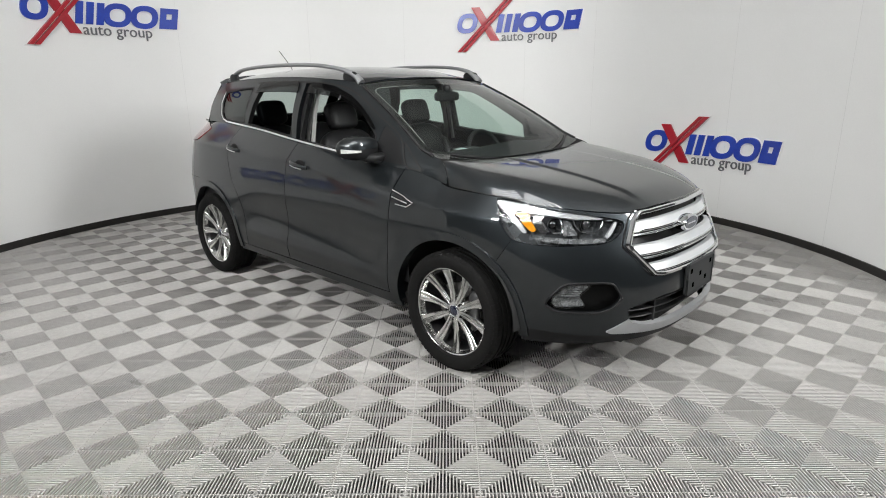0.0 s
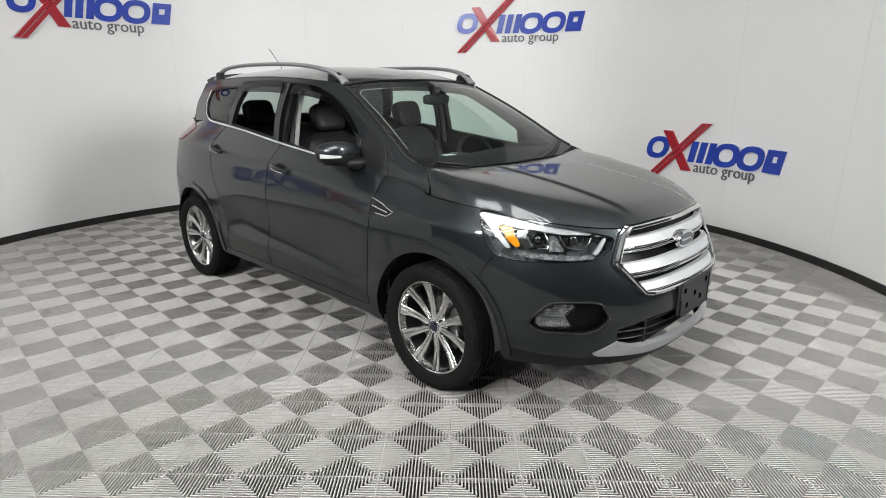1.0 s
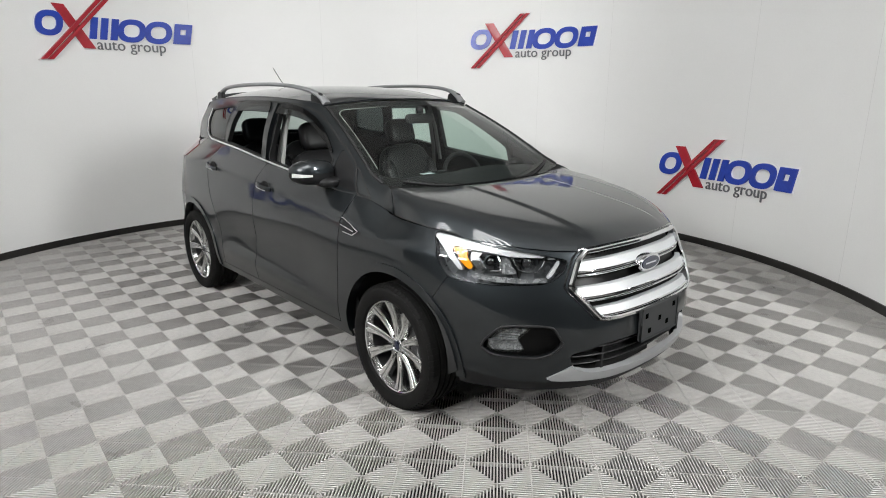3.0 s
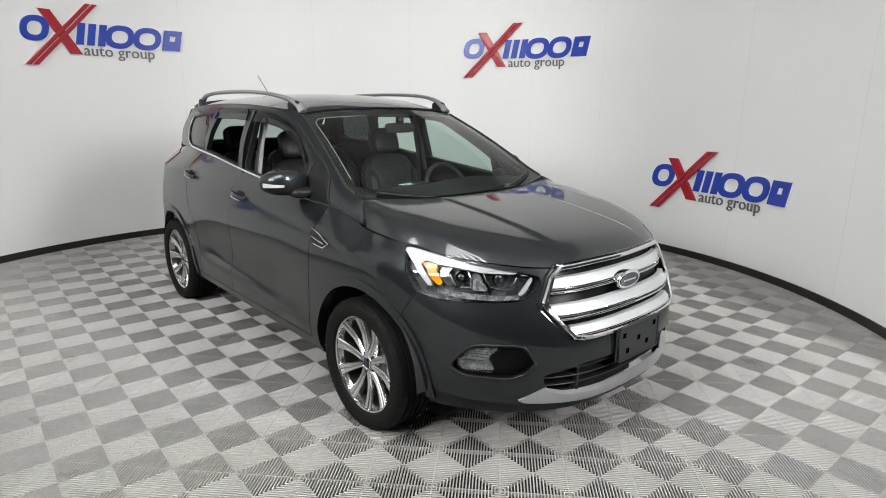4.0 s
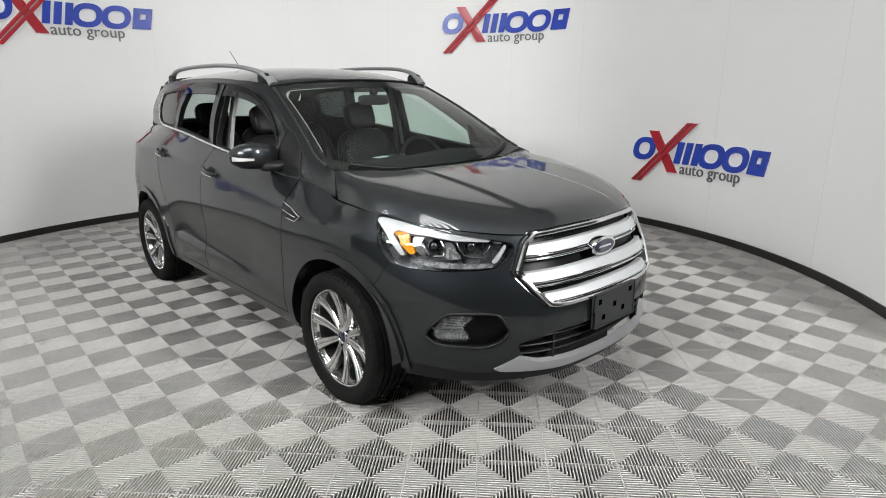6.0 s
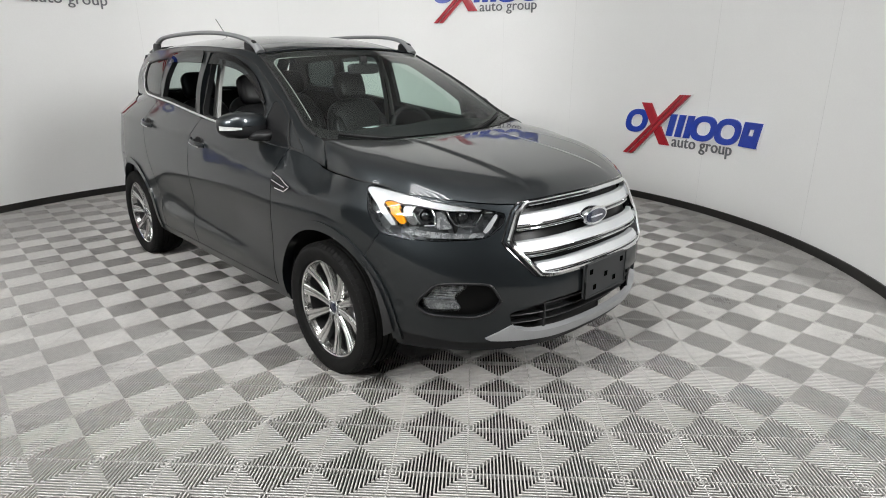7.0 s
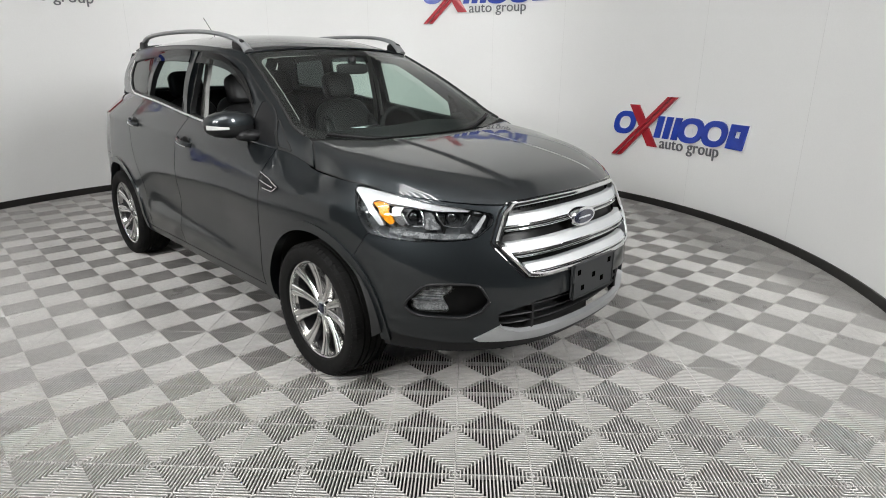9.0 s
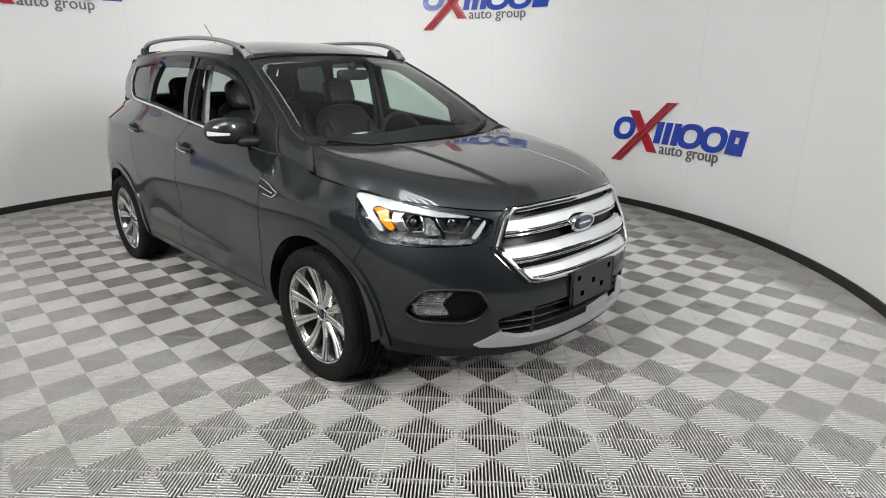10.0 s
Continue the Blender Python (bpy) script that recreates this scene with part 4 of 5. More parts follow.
    line = [(0.60 - 0.05 * i, 1.0) for i in range(38)]
    for x, _ in line:
        p = flank(x, 0.06)
        pts.append((p.x, (p.y + 0.002) * sg, belt_z(x) + 0.014))
        ups.append((0, sg, 0.25))
    for x, z in ((-1.322, 1.275), (-1.350, 1.31), (-1.352, 1.40), (-1.318, 1.488)):
        t = (z - belt_z(x)) / (edge_z(x) - belt_z(x))
        p = flank(x, t)
        pts.append((p.x, (p.y + 0.002) * sg, p.z))
        ups.append((0, sg, 0.25))
    bm = bmesh.new()
    sweep(bm, pts, [(-0.008, -0.004), (0.008, -0.004), (0.006, 0.006), (-0.006, 0.006)], ups)
    cpart("belt_trim", bm, M_chrome, "bright chrome belt trim")

# ---- car: roof rails and antenna ----
for sg in (-1, 1):
    pts, ups, sc = [], [], []
    for i in range(41):
        t = i / 40
        x = 0.30 - 1.68 * t
        lift = 0.077 * max(0.0, 1 - (2 * t - 1) ** 6) ** 0.8
        y = edge_y(max(x, -1.86)) - 0.022 - 0.02 * sstep(0.85, 1.0, t)
        pts.append((x, sg * y, edge_z(max(x, -1.88)) + 0.012 + lift))
        ups.append((0, 0, 1))
        sc.append(1.0 + 0.75 * (abs(2 * t - 1) ** 8))
    bm = bmesh.new()
    sweep(bm, pts, ring_prof(0.017, 0.013, 12), ups, scale=sc)
    rail = cpart("roof_rail", bm, M_rail, "silver raised roof rail")
    for xc, w in ((0.20, 0.07), (-1.29, 0.06)):
        bm = bmesh.new()
        cushion(bm, (xc, sg * (edge_y(xc) - 0.026), edge_z(xc) + 0.030), (w * 2, 0.034, 0.07), 3)
        cpart("rail_foot", bm, M_black, "black rail foot", parent=rail)
bm = bmesh.new()
sweep(bm, [(-1.36, 0.0, 1.62), (-1.42, 0.0, 1.70), (-1.585, 0.0, 1.835)], ring_prof(0.003, 0.003, 6), [(1, 0, 0)] * 3)
cushion(bm, (-1.36, 0, 1.645), (0.09, 0.05, 0.04), 2.4)
cpart("antenna", bm, M_black, "thin black roof antenna")


# ---- car: mirrors, handles, vents ----
def flank_pt(x, z, out=0.0):
    s = s_of(x, 0.89, z)
    p = wrap(s, z)
    n = (wrap(s + 0.01, z) - wrap(s - 0.01, z)).cross(Vector((0, 0, 1)))
    n = Vector((-n.x, -n.y, 0)).normalized() if n.y < 0 else Vector((n.x, n.y, 0)).normalized()
    return p + n * out


for sg in (-1, 1):
    mir = new("door_mirror")
    mir.parent = car
    tagged(mir, "dark grey door mirror with a clear indicator strip")
    M0 = Matrix.Translation((0.625, sg * 0.900, 1.168)) @ Matrix.Rotation(radians(-6 * sg), 4, "Z")
    bm = bmesh.new()
    cushion(bm, (0, 0, 0), (0.17, 0.245, 0.152), 3.0, M0, 32, 20)
    for v in bm.verts:
        q = M0.inverted() @ v.co
        q.x = q.x if q.x > 0 else q.x * 0.55
        k = sg * q.y / 0.125
        q.z *= (1 - 0.20 * max(k, 0) ** 2) * (0.86 if q.z < 0 else 1.0 + 0.10 * min(k, 0))
        q.x -= 0.04 * max(k, 0) ** 2
        v.co = M0 @ q
    up, lo = bm, bm.copy()
    bmesh.ops.bisect_plane(up, geom=up.verts[:] + up.edges[:] + up.faces[:], plane_co=(0, 0, 1.172), plane_no=(0, 0, 1), clear_inner=True)
    bmesh.ops.bisect_plane(lo, geom=lo.verts[:] + lo.edges[:] + lo.faces[:], plane_co=(0, 0, 1.171), plane_no=(0, 0, 1), clear_outer=True)
    for v in up.verts:
        q = M0.inverted() @ v.co
        v.co = M0 @ Vector((q.x * 1.035, q.y * 1.02, q.z))
    cpart("mirror_cap", up, M_paint, "dark grey painted mirror cap", mir)
    cpart("mirror_housing", lo, M_black, "black mirror housing", mir)
    pts = []
    for i in range(13):
        a = 0.42 + 1.03 * i / 12
        pts.append(M0 @ Vector((0.084 * math.cos(a) ** 0.6 - 0.032 * math.sin(a) ** 4 if math.cos(a) > 0 else -0.02, sg * 0.127 * math.sin(a), -0.008 + 0.004 * math.sin(a))))
    bm = bmesh.new()
    sweep(bm, pts, [(-0.004, -0.010), (0.004, -0.010), (0.004, 0.010), (-0.004, 0.010)], [(0, 0, 1)] * 13, scale=[0.55 + 0.6 * i / 12 for i in range(13)])
    cpart("indicator", bm, mat("indicator_lens", (0.5, 0.5, 0.49), 0.3, 0.0, Coat_Weight=1.0) if sg < 0 else bpy.data.materials["indicator_lens"], "clear indicator strip", mir)
    bm = bmesh.new()
    cushion(bm, (0.680, sg * 0.815, 1.116), (0.12, 0.17, 0.06), 2.8)
    cpart("mirror_arm", bm, M_black, "black mirror arm", mir)
    bm = bmesh.new()
    cushion(bm, (0.582, sg * 0.900, 1.168), (0.012, 0.205, 0.135), 3.4)
    cpart("mirror_glass", bm, M_chrome, "mirror glass", mir)

    for hx, hz in ((-0.01, 1.022), (-0.90, 1.076)):
        h = new("door_handle")
        h.parent = car
        tagged(h, "dark grey door handle with a bright strip")
        p = flank_pt(hx, hz)
        n = Vector((0, sg, 0.0))
        bm = bmesh.new()
        q = []
        for i in range(9):
            t = i / 8
            w = flank_pt(hx - 0.095 + 0.19 * t, hz + 0.012 - 0.024 * t)
            q.append((w.x, sg * (w.y + 0.010 + 0.026 * math.sin(math.pi * t) ** 0.6), w.z))
        sweep(bm, q, ring_prof(0.009, 0.015, 10), [(0, 0, 1)] * 9)
        cpart("grip", bm, M_paint, "", h)
        bm = bmesh.new()
        sweep(bm, [(a, b + sg * 0.008, c - 0.012) for a, b, c in q[1:8]], ring_prof(0.004, 0.0035, 6), [(0, 0, 1)] * 7)
        cpart("bright_strip", bm, M_chrome, "chrome strip", h)
        bm = bmesh.new()
        cushion(bm, (p.x, sg * (p.y - 0.001), p.z), (0.105, 0.010, 0.075), 2.2)
        cpart("recess", bm, M_black, "dark recess behind the handle", h)

    vent = new("fender_vent")
    vent.parent = car
    tagged(vent, "chrome-rimmed fender vent")
    outl = [(0.912, 0.958), (1.00, 0.938), (1.095, 0.907), (1.045, 0.880), (0.912, 0.890)]
    def wv(x, z, o): 
        p = flank_pt(x, z, o)
        return (p.x, sg * p.y, p.z)
    bm = bmesh.new()
    top = [bm.verts.new(wv(x, z, 0.004)) for x, z in rounded(outl, 3, 0.2)]
    bm.faces.new(top if sg < 0 else top[::-1])
    cpart("vent_panel", bm, M_black, "black vent panel", vent)
    for ln in (outl[0:4] + [(0.955, 0.886)], [(0.925, 0.922), (1.0, 0.908), (1.052, 0.900)]):
        bm = bmesh.new()
        pp = []
        for (x0, z0), (x1, z1) in zip(ln, ln[1:]):
            pp += [wv(x0 + (x1 - x0) * k / 4, z0 + (z1 - z0) * k / 4, 0.007) for k in range(4)]
        pp.append(wv(*ln[-1], 0.007))
        sweep(bm, pp, ring_prof(0.0038, 0.0038, 8), [(0, sg, 0)] * len(pp))
        cpart("vent_rim", bm, M_chrome, "chrome vent strip", vent)


# ---- car: cowl and fender corners ----
def cowl(u, w):
    a, b = hood(u, 1.0), screen(u, 0.0)
    p = a.lerp(b, w)
    p.z -= 0.018 * math.sin(math.pi * w) * (1 - u ** 4) + 0.004
    return p


cpart("cowl_panel", Sheet(cowl, (0, 1), (-0.15, 1.15), 30, 8).mesh(both=True, thick=0, flip=True), M_rubber, "black plastic cowl panel")


for y0, y1, dz in ((-0.62, 0.02, 0.0), (0.05, 0.66, 0.0)):
    bm = bmesh.new()
    pts = []
    for i in range(15):
        t = i / 14
        y = y0 + (y1 - y0) * t
        u = abs(y) / 0.737
        p = screen(min(u, 1), -0.055 + 0.035 * t)
        pts.append((p.x + 0.006, y, p.z + 0.010))
    sweep(bm, pts, ring_prof(0.006, 0.010, 8), [(0.5, 0, 0.86)] * 15)
    wp = cpart("wiper", bm, M_black, "black windscreen wiper")
    bm = bmesh.new()
    sweep(bm, [(p[0] - 0.03, p[1] + 0.02, p[2] - 0.004) for p in pts[4:]], ring_prof(0.004, 0.012, 6), [(0.5, 0, 0.86)] * 11)
    cpart("wiper_blade", bm, M_rubber, "rubber wiper blade", wp)


# ---- car: nose ----
def front_x(y, z, lo=0.0, hi=None):
    """How far forward the nose stands at y, z."""
    lo, hi = 0.0, 1.2
    for _ in range(28):
        m = (lo + hi) / 2
        if wrap(m, z).y < abs(y):
            lo = m
        else:
            hi = m
    return wrap(lo, z).x


grille = new("grille")
grille.parent = car
tagged(grille, "three-bar satin chrome grille")
back_g = Sheet(lambda y, z: Vector((front_x(y, z) - 0.055, y, z)), (0.0, 0.50), (0.58, 0.95), 20, 14).keep(lambda p, q: grille_f(p) + 0.012)
cpart("grille_backing", back_g.mesh(both=True, thick=0), M_recess, "black recess behind the bars", grille)
pts = [(front_x(y, z) + 0.006, y, z) for y, z in GRILLE_FULL]
bm = bmesh.new()
sweep(bm, pts, [(-0.011, -0.045), (0.011, -0.045), (0.010, 0.006), (0.005, 0.011), (-0.005, 0.011), (-0.010, 0.006)], [(1, 0, 0.1)] * len(pts), closed=True)
cpart("grille_frame", bm, M_chrome, "chrome grille frame", grille)
pts = [(front_x(y * 1.045, 0.77 + (z - 0.77) * 1.06) - 0.002, y * 1.045, 0.77 + (z - 0.77) * 1.06) for y, z in GRILLE_FULL]
bm = bmesh.new()
sweep(bm, pts, [(-0.006, -0.04), (0.006, -0.04), (0.005, 0.004), (-0.005, 0.004)], [(1, 0, 0.1)] * len(pts), closed=True)
cpart("grille_surround", bm, M_gloss, "gloss black line round the grille", grille)


def half_width(z):
    ys = [y for y in (i * 0.005 for i in range(110)) if grille_f((0, y, z)) > 0.004]
    return max(ys) if ys else 0.0


for zc, hh in ((0.844, 0.033), (0.737, 0.033), (0.650, 0.026)):
    w = half_width(zc) - 0.004
    bm = bmesh.new()
    n = 28
    pts = [(front_x(y, zc) - 0.006, y, zc - 0.02 * (abs(y) / 0.45) ** 3 * 0.3) for y in (-w + 2 * w * i / n for i in range(n + 1))]
    sweep(bm, pts, [(-0.036, hh), (-0.012, hh * 0.97), (0.006, -hh * 0.25), (0.010, -hh * 0.40), (0.006, -hh * 0.52), (0.012, -hh * 0.62), (0.011, -hh * 0.86), (-0.002, -hh), (-0.040, -hh)])
    bar = cpart("grille_bar", bm, M_bar, "wide satin chrome bar", grille, 20)
    bm = bmesh.new()
    sweep(bm, [(x + 0.001, y, z) for x, y, z in pts], [(0.002, -hh * 0.42), (0.0125, -hh * 0.44), (0.0125, -hh * 0.62), (0.002, -hh * 0.64)])
    cpart("bar_groove", bm, M_gloss, "thin black groove", grille)
    for zz in (-0.26, -0.82):
        bm = bmesh.new()
        sweep(bm, [(x + 0.0105, y, z + hh * zz) for x, y, z in pts], ring_prof(0.0048, 0.0048, 8))
        cpart("chrome_line", bm, M_chrome, "thin chrome line", grille)
for i in range(31):
    y = -0.345 + 0.69 * i / 30
    bm = bmesh.new()
    x = front_x(y, 0.895) - 0.045
    box(bm, (x - 0.020, y - 0.002, 0.882), (x - 0.002, y + 0.002, 0.908))
    part("grille_fin", bm, M_black, grille)
em = new("front_badge")
em.parent = car
tagged(em, "dark blue oval badge with a chrome rim")
for nm, a, b, d, m, lb in (("badge_rim", 0.094, 0.043, 0.013, M_chrome, "chrome oval rim"), ("badge_face", 0.080, 0.032, 0.016, M_badge, "dark blue oval face")):
    bm = bmesh.new()
    x0 = front_x(0, 0.818) + 0.006
    n = 40
    base = [bm.verts.new((x0 - 0.03, -0.012 + a * math.cos(2 * math.pi * i / n), 0.818 + b * math.sin(2 * math.pi * i / n))) for i in range(n)]
    mid = [bm.verts.new((x0 + d, v.co.y, v.co.z)) for v in base]
    top = [bm.verts.new((x0 + d + 0.004, -0.012 + (v.co.y + 0.012) * 0.94, 0.818 + (v.co.z - 0.818) * 0.9)) for v in base]
    for r0, r1 in ((base, mid), (mid, top)):
        for i in range(n):
            bm.faces.new((r0[i], r0[(i + 1) % n], r1[(i + 1) % n], r1[i]))
    bm.faces.new(top)
    bmesh.ops.recalc_face_normals(bm, faces=bm.faces)
    cpart(nm, bm, m, lb, em)
bm = bmesh.new()
x0 = front_x(0, 0.818) + 0.0265
box(bm, (x0 - 0.003, -0.060, 0.814), (x0, 0.036, 0.822))
part("badge_bar", bm, M_chrome, em, "plain silver bar on the badge")

# plate bracket
pb = new("plate_bracket")
pb.parent = car
tagged(pb, "black plastic plate bracket without a plate")
x0 = front_x(0.0, 0.55) + 0.012
bm = bmesh.new()
HOLES = ((-0.135, 0.592), (-0.012, 0.556), (0.062, 0.520), (0.118, 0.598), (-0.10, 0.512))
box(bm, (x0 - 0.02, -0.178, 0.470), (x0, 0.158, 0.632))
bmesh.ops.bevel(bm, geom=bm.edges[:], offset=0.006, segments=2, affect="EDGES")
cpart("bracket_plate", bm, M_bracket, "", pb)
bm = bmesh.new()
for za, zb_, ya, yb_ in ((0.626, 0.634, -0.178, 0.158), (0.470, 0.477, -0.178, 0.158), (0.470, 0.634, -0.178, -0.172), (0.470, 0.634, 0.152, 0.158)):
    box(bm, (x0 - 0.002, ya, za), (x0 + 0.005, yb_, zb_))
cpart("bracket_rim", bm, M_bracket, "", pb)
# no openings are cut: the holes' shade is the near-black colour of small blocks
for y, z in HOLES:
    bm = bmesh.new()
    box(bm, (x0 - 0.01, y - 0.012, z - 0.012), (x0 + 0.0015, y + 0.012, z + 0.012))
    part("bracket_hole", bm, M_hole_shade, pb, "near-black square patch drawn as a shaded hole")

# lower intake
intake = new("lower_intake")
intake.parent = car
tagged(intake, "black lower intake with slats")
ib = Sheet(lambda y, z: Vector((front_x(y, z) - 0.07, y, z)), (0.0, 0.54), (0.33, 0.55), 18, 8).keep(lambda p, q: intake_f(p) + 0.01)
cpart("intake_backing", ib.mesh(both=True, thick=0), M_dark, "", intake)
for zc in (0.405, 0.443, 0.482):
    ys = [y for y in (i * 0.01 for i in range(60)) if intake_f((0, y, zc)) > 0.004]
    w = max(ys)
    bm = bmesh.new()
    pts = [(front_x(y, zc) - 0.045, y, zc) for y in (-w + 2 * w * i / 20 for i in range(21))]
    sweep(bm, pts, [(-0.02, 0.004), (0.012, 0.003), (0.014, 0.0), (0.012, -0.003), (-0.02, -0.004)])
    cpart("intake_slat", bm, M_black, "", intake)
for sgy in (-1, 1):
    bm = bmesh.new()
    x = front_x(0.36, 0.44) - 0.05
    box(bm, (x - 0.01, min(sgy * 0.345, sgy * 0.36), 0.365), (x + 0.02, max(sgy * 0.345, sgy * 0.36), 0.51))
    part("intake_post", bm, M_black, intake)


# ---- car: head lamps and fog lamps ----
def lamp_pt(s, z, d):
    p = wrap(s, z)
    t = wrap(s + 0.01, z) - wrap(s - 0.01, z)
    n = Vector((-t.y, t.x, 0))
    n = n if n.dot(Vector((1, 0.6, 0))) > 0 else -n
    return p + n.normalized() * d


LAMP_S = 0.03                            # where the lamp pieces begin round the plan


def piece(pts, r=0.2):
    """A lamp piece from an outline in plan length and height."""
    return poly_f(rounded([(s + LAMP_S, z) for s, z in pts], 3, r), (0, 1))


brow_f = piece([(1.155, 0.980), (0.867, 0.958), (0.71, 0.936), (0.588, 0.910), (0.485, 0.884), (0.592, 0.897), (0.71, 0.899), (0.77, 0.908), (0.829, 0.917), (0.918, 0.923), (0.998, 0.934), (1.032, 0.920), (0.985, 0.878), (0.964, 0.833), (0.980, 0.822), (1.055, 0.905)], 0.15)
amber_f = piece([(1.028, 0.925), (0.977, 0.932), (0.925, 0.921), (0.940, 0.905), (0.922, 0.880), (0.909, 0.842), (0.939, 0.835), (0.977, 0.872), (0.985, 0.900)])
bezel_f = piece([(0.918, 0.916), (0.848, 0.914), (0.874, 0.895), (0.852, 0.836), (0.896, 0.836), (0.916, 0.880)], 0.15)
mid_f = piece([(0.760, 0.898), (0.722, 0.892), (0.722, 0.860), (0.700, 0.826), (0.780, 0.822), (0.765, 0.850)], 0.15)
lower_f = piece([(0.945, 0.820), (0.812, 0.812), (0.672, 0.806), (0.575, 0.812), (0.571, 0.794), (0.677, 0.787), (0.82, 0.787), (0.930, 0.800)], 0.15)
inner_f = piece([(0.492, 0.882), (0.506, 0.884), (0.545, 0.846), (0.582, 0.812), (0.566, 0.806), (0.530, 0.838)], 0.15)
low_sheet = Sheet(wrap, (0.35, 1.35), (0.74, 1.0), 60, 24)
lamp_sheet = low_sheet.keep(lambda p, q: lamp_f(q))
fog_sheet = Sheet(wrap, (0.4, 1.15), (0.42, 0.63), 40, 16)


def cup(bm, m, r, depth, n=28):
    prof = [(r, 0.0), (r * 0.97, -0.004), (r * 0.85, -depth * 0.35), (r * 0.6, -depth * 0.75), (r * 0.25, -depth), (0.0, -depth)]
    return lathe(bm, prof, n, m)


for sg in (-1, 1):
    hl = new("headlamp")
    hl.parent = car
    tagged(hl, "clear headlamp with an amber corner and silver brow")
    mir = Matrix.Diagonal((1, sg, 1, 1))
    cv = cpart("lamp_cover", lamp_sheet.mesh(sg, thick=0, out=0.001), M_lens, "clear lamp cover", hl)
    cv.visible_shadow = False
    cpart("lamp_housing", lamp_sheet.mesh(sg, thick=-0.055, out=-0.060), M_lampgrey, "dark grey lamp housing", hl)
    cpart("lamp_brow", low_sheet.keep(lambda p, q: brow_f(q)).mesh(sg, thick=0.03, out=-0.010), M_brow, "silver brow", hl)
    cpart("amber_lens", low_sheet.keep(lambda p, q: amber_f(q)).mesh(sg, thick=0.02, out=-0.016), M_amber, "amber side marker", hl)
    cpart("lamp_bezel", low_sheet.keep(lambda p, q: bezel_f(q)).mesh(sg, thick=0.03, out=-0.022), M_reflector, "chrome bezel beside the amber lens", hl)
    cpart("lamp_divider", low_sheet.keep(lambda p, q: mid_f(q)).mesh(sg, thick=0.03, out=-0.026), M_clear, "silver divider", hl)
    cpart("lower_strip", low_sheet.keep(lambda p, q: lower_f(q)).mesh(sg, thick=0.02, out=-0.020), M_clear, "clear ribbed lower strip", hl)
    cpart("light_guide", low_sheet.keep(lambda p, q: inner_f(q)).mesh(sg, thick=0.02, out=-0.012), M_brow, "silver light guide", hl)
    for s_, z, r in ((0.812, 0.866, 0.033), (0.640, 0.866, 0.044)):
        p = lamp_pt(s_ + LAMP_S, z, -0.034)
        aim = Matrix.Translation((p.x, sg * p.y, p.z)) @ Matrix.Rotation(radians(-90 + 24 * sg), 4, "Z")
        bm = cup(bmesh.new(), aim, r, 0.035)
        cpart("reflector", bm, M_lampgrey, "smoked reflector bowl", hl)
        bm = bmesh.new()
        cushion(bm, (p.x - 0.014, sg * p.y, p.z), (0.045, r * 1.3, r * 1.3), 2.0)
        cpart("projector_lens", bm, M_gloss, "dark projector lens", hl)
    # silver U round the inner projector and thin trim beside the outer one
    for q2 in (((0.714, 0.898), (0.708, 0.866), (0.690, 0.836), (0.660, 0.829), (0.613, 0.830), (0.585, 0.853), (0.560, 0.884)), ((0.868, 0.880), (0.858, 0.850), (0.846, 0.828)), ((0.780, 0.900), (0.772, 0.866), (0.782, 0.832), (0.845, 0.828))):
        pts = []
        for a_, b_ in zip(q2, q2[1:]):
            for k in range(4):
                w = lamp_pt(LAMP_S + a_[0] + (b_[0] - a_[0]) * k / 4, a_[1] + (b_[1] - a_[1]) * k / 4, -0.024)
                pts.append((w.x, sg * w.y, w.z))
        bm = sweep(bmesh.new(), pts, ring_prof(0.0045, 0.0035, 8))
        cpart("lamp_strip", bm, M_reflector, "bright strip", hl)
    fg = new("fog_lamp")
    fg.parent = car
    tagged(fg, "fog lamp in a black recess")
    cpart("fog_recess", fog_sheet.keep(lambda p, q: fog_f(q) + 0.006).mesh(sg, thick=-0.035, out=-0.040), M_recess, "satin black recess", fg)
    w = [lamp_pt(a_, b_, 0.001) for a_, b_ in FOG]
    bm = sweep(bmesh.new(), [(p.x, sg * p.y, p.z) for p in w], ring_prof(0.006, 0.006, 8), [(1, -0.5 * sg, 0.2)] * len(w), closed=True)
    cpart("fog_rim", bm, M_black, "black rim", fg)
    s0, s1 = s_of(2.04, 0.685, 0.52), s_of(1.905, 0.79, 0.52)
    lens = rounded([(s1 - 0.012, 0.520), (s1 - 0.07, 0.590), (s0 - 0.048, 0.592), (s0 + 0.026, 0.533), (s0 - 0.012, 0.474), (s1 - 0.03, 0.462), (s1 + 0.002, 0.490)], 2, 0.1)
    lf = poly_f(lens, (0, 1))
    cpart("fog_lens", fog_sheet.keep(lambda p, q: lf(q)).mesh(sg, thick=0.02, out=-0.012), M_lens, "clear fog lamp lens", fg)
    cpart("fog_reflector", fog_sheet.keep(lambda p, q: lf(q) - 0.004).mesh(sg, thick=0.015, out=-0.026), M_clear, "ribbed silver reflector", fg)
    w = [lamp_pt(s0 + 0.026 + (s1 - 0.010 - s0 - 0.026) * k / 8, 0.533 - 0.010 * k / 8, -0.008) for k in range(9)]
    bm = sweep(bmesh.new(), [(p.x, sg * p.y, p.z) for p in w], ring_prof(0.0035, 0.0045, 8))
    cpart("lens_divider", bm, M_lampgrey, "dark line across the lens", fg)
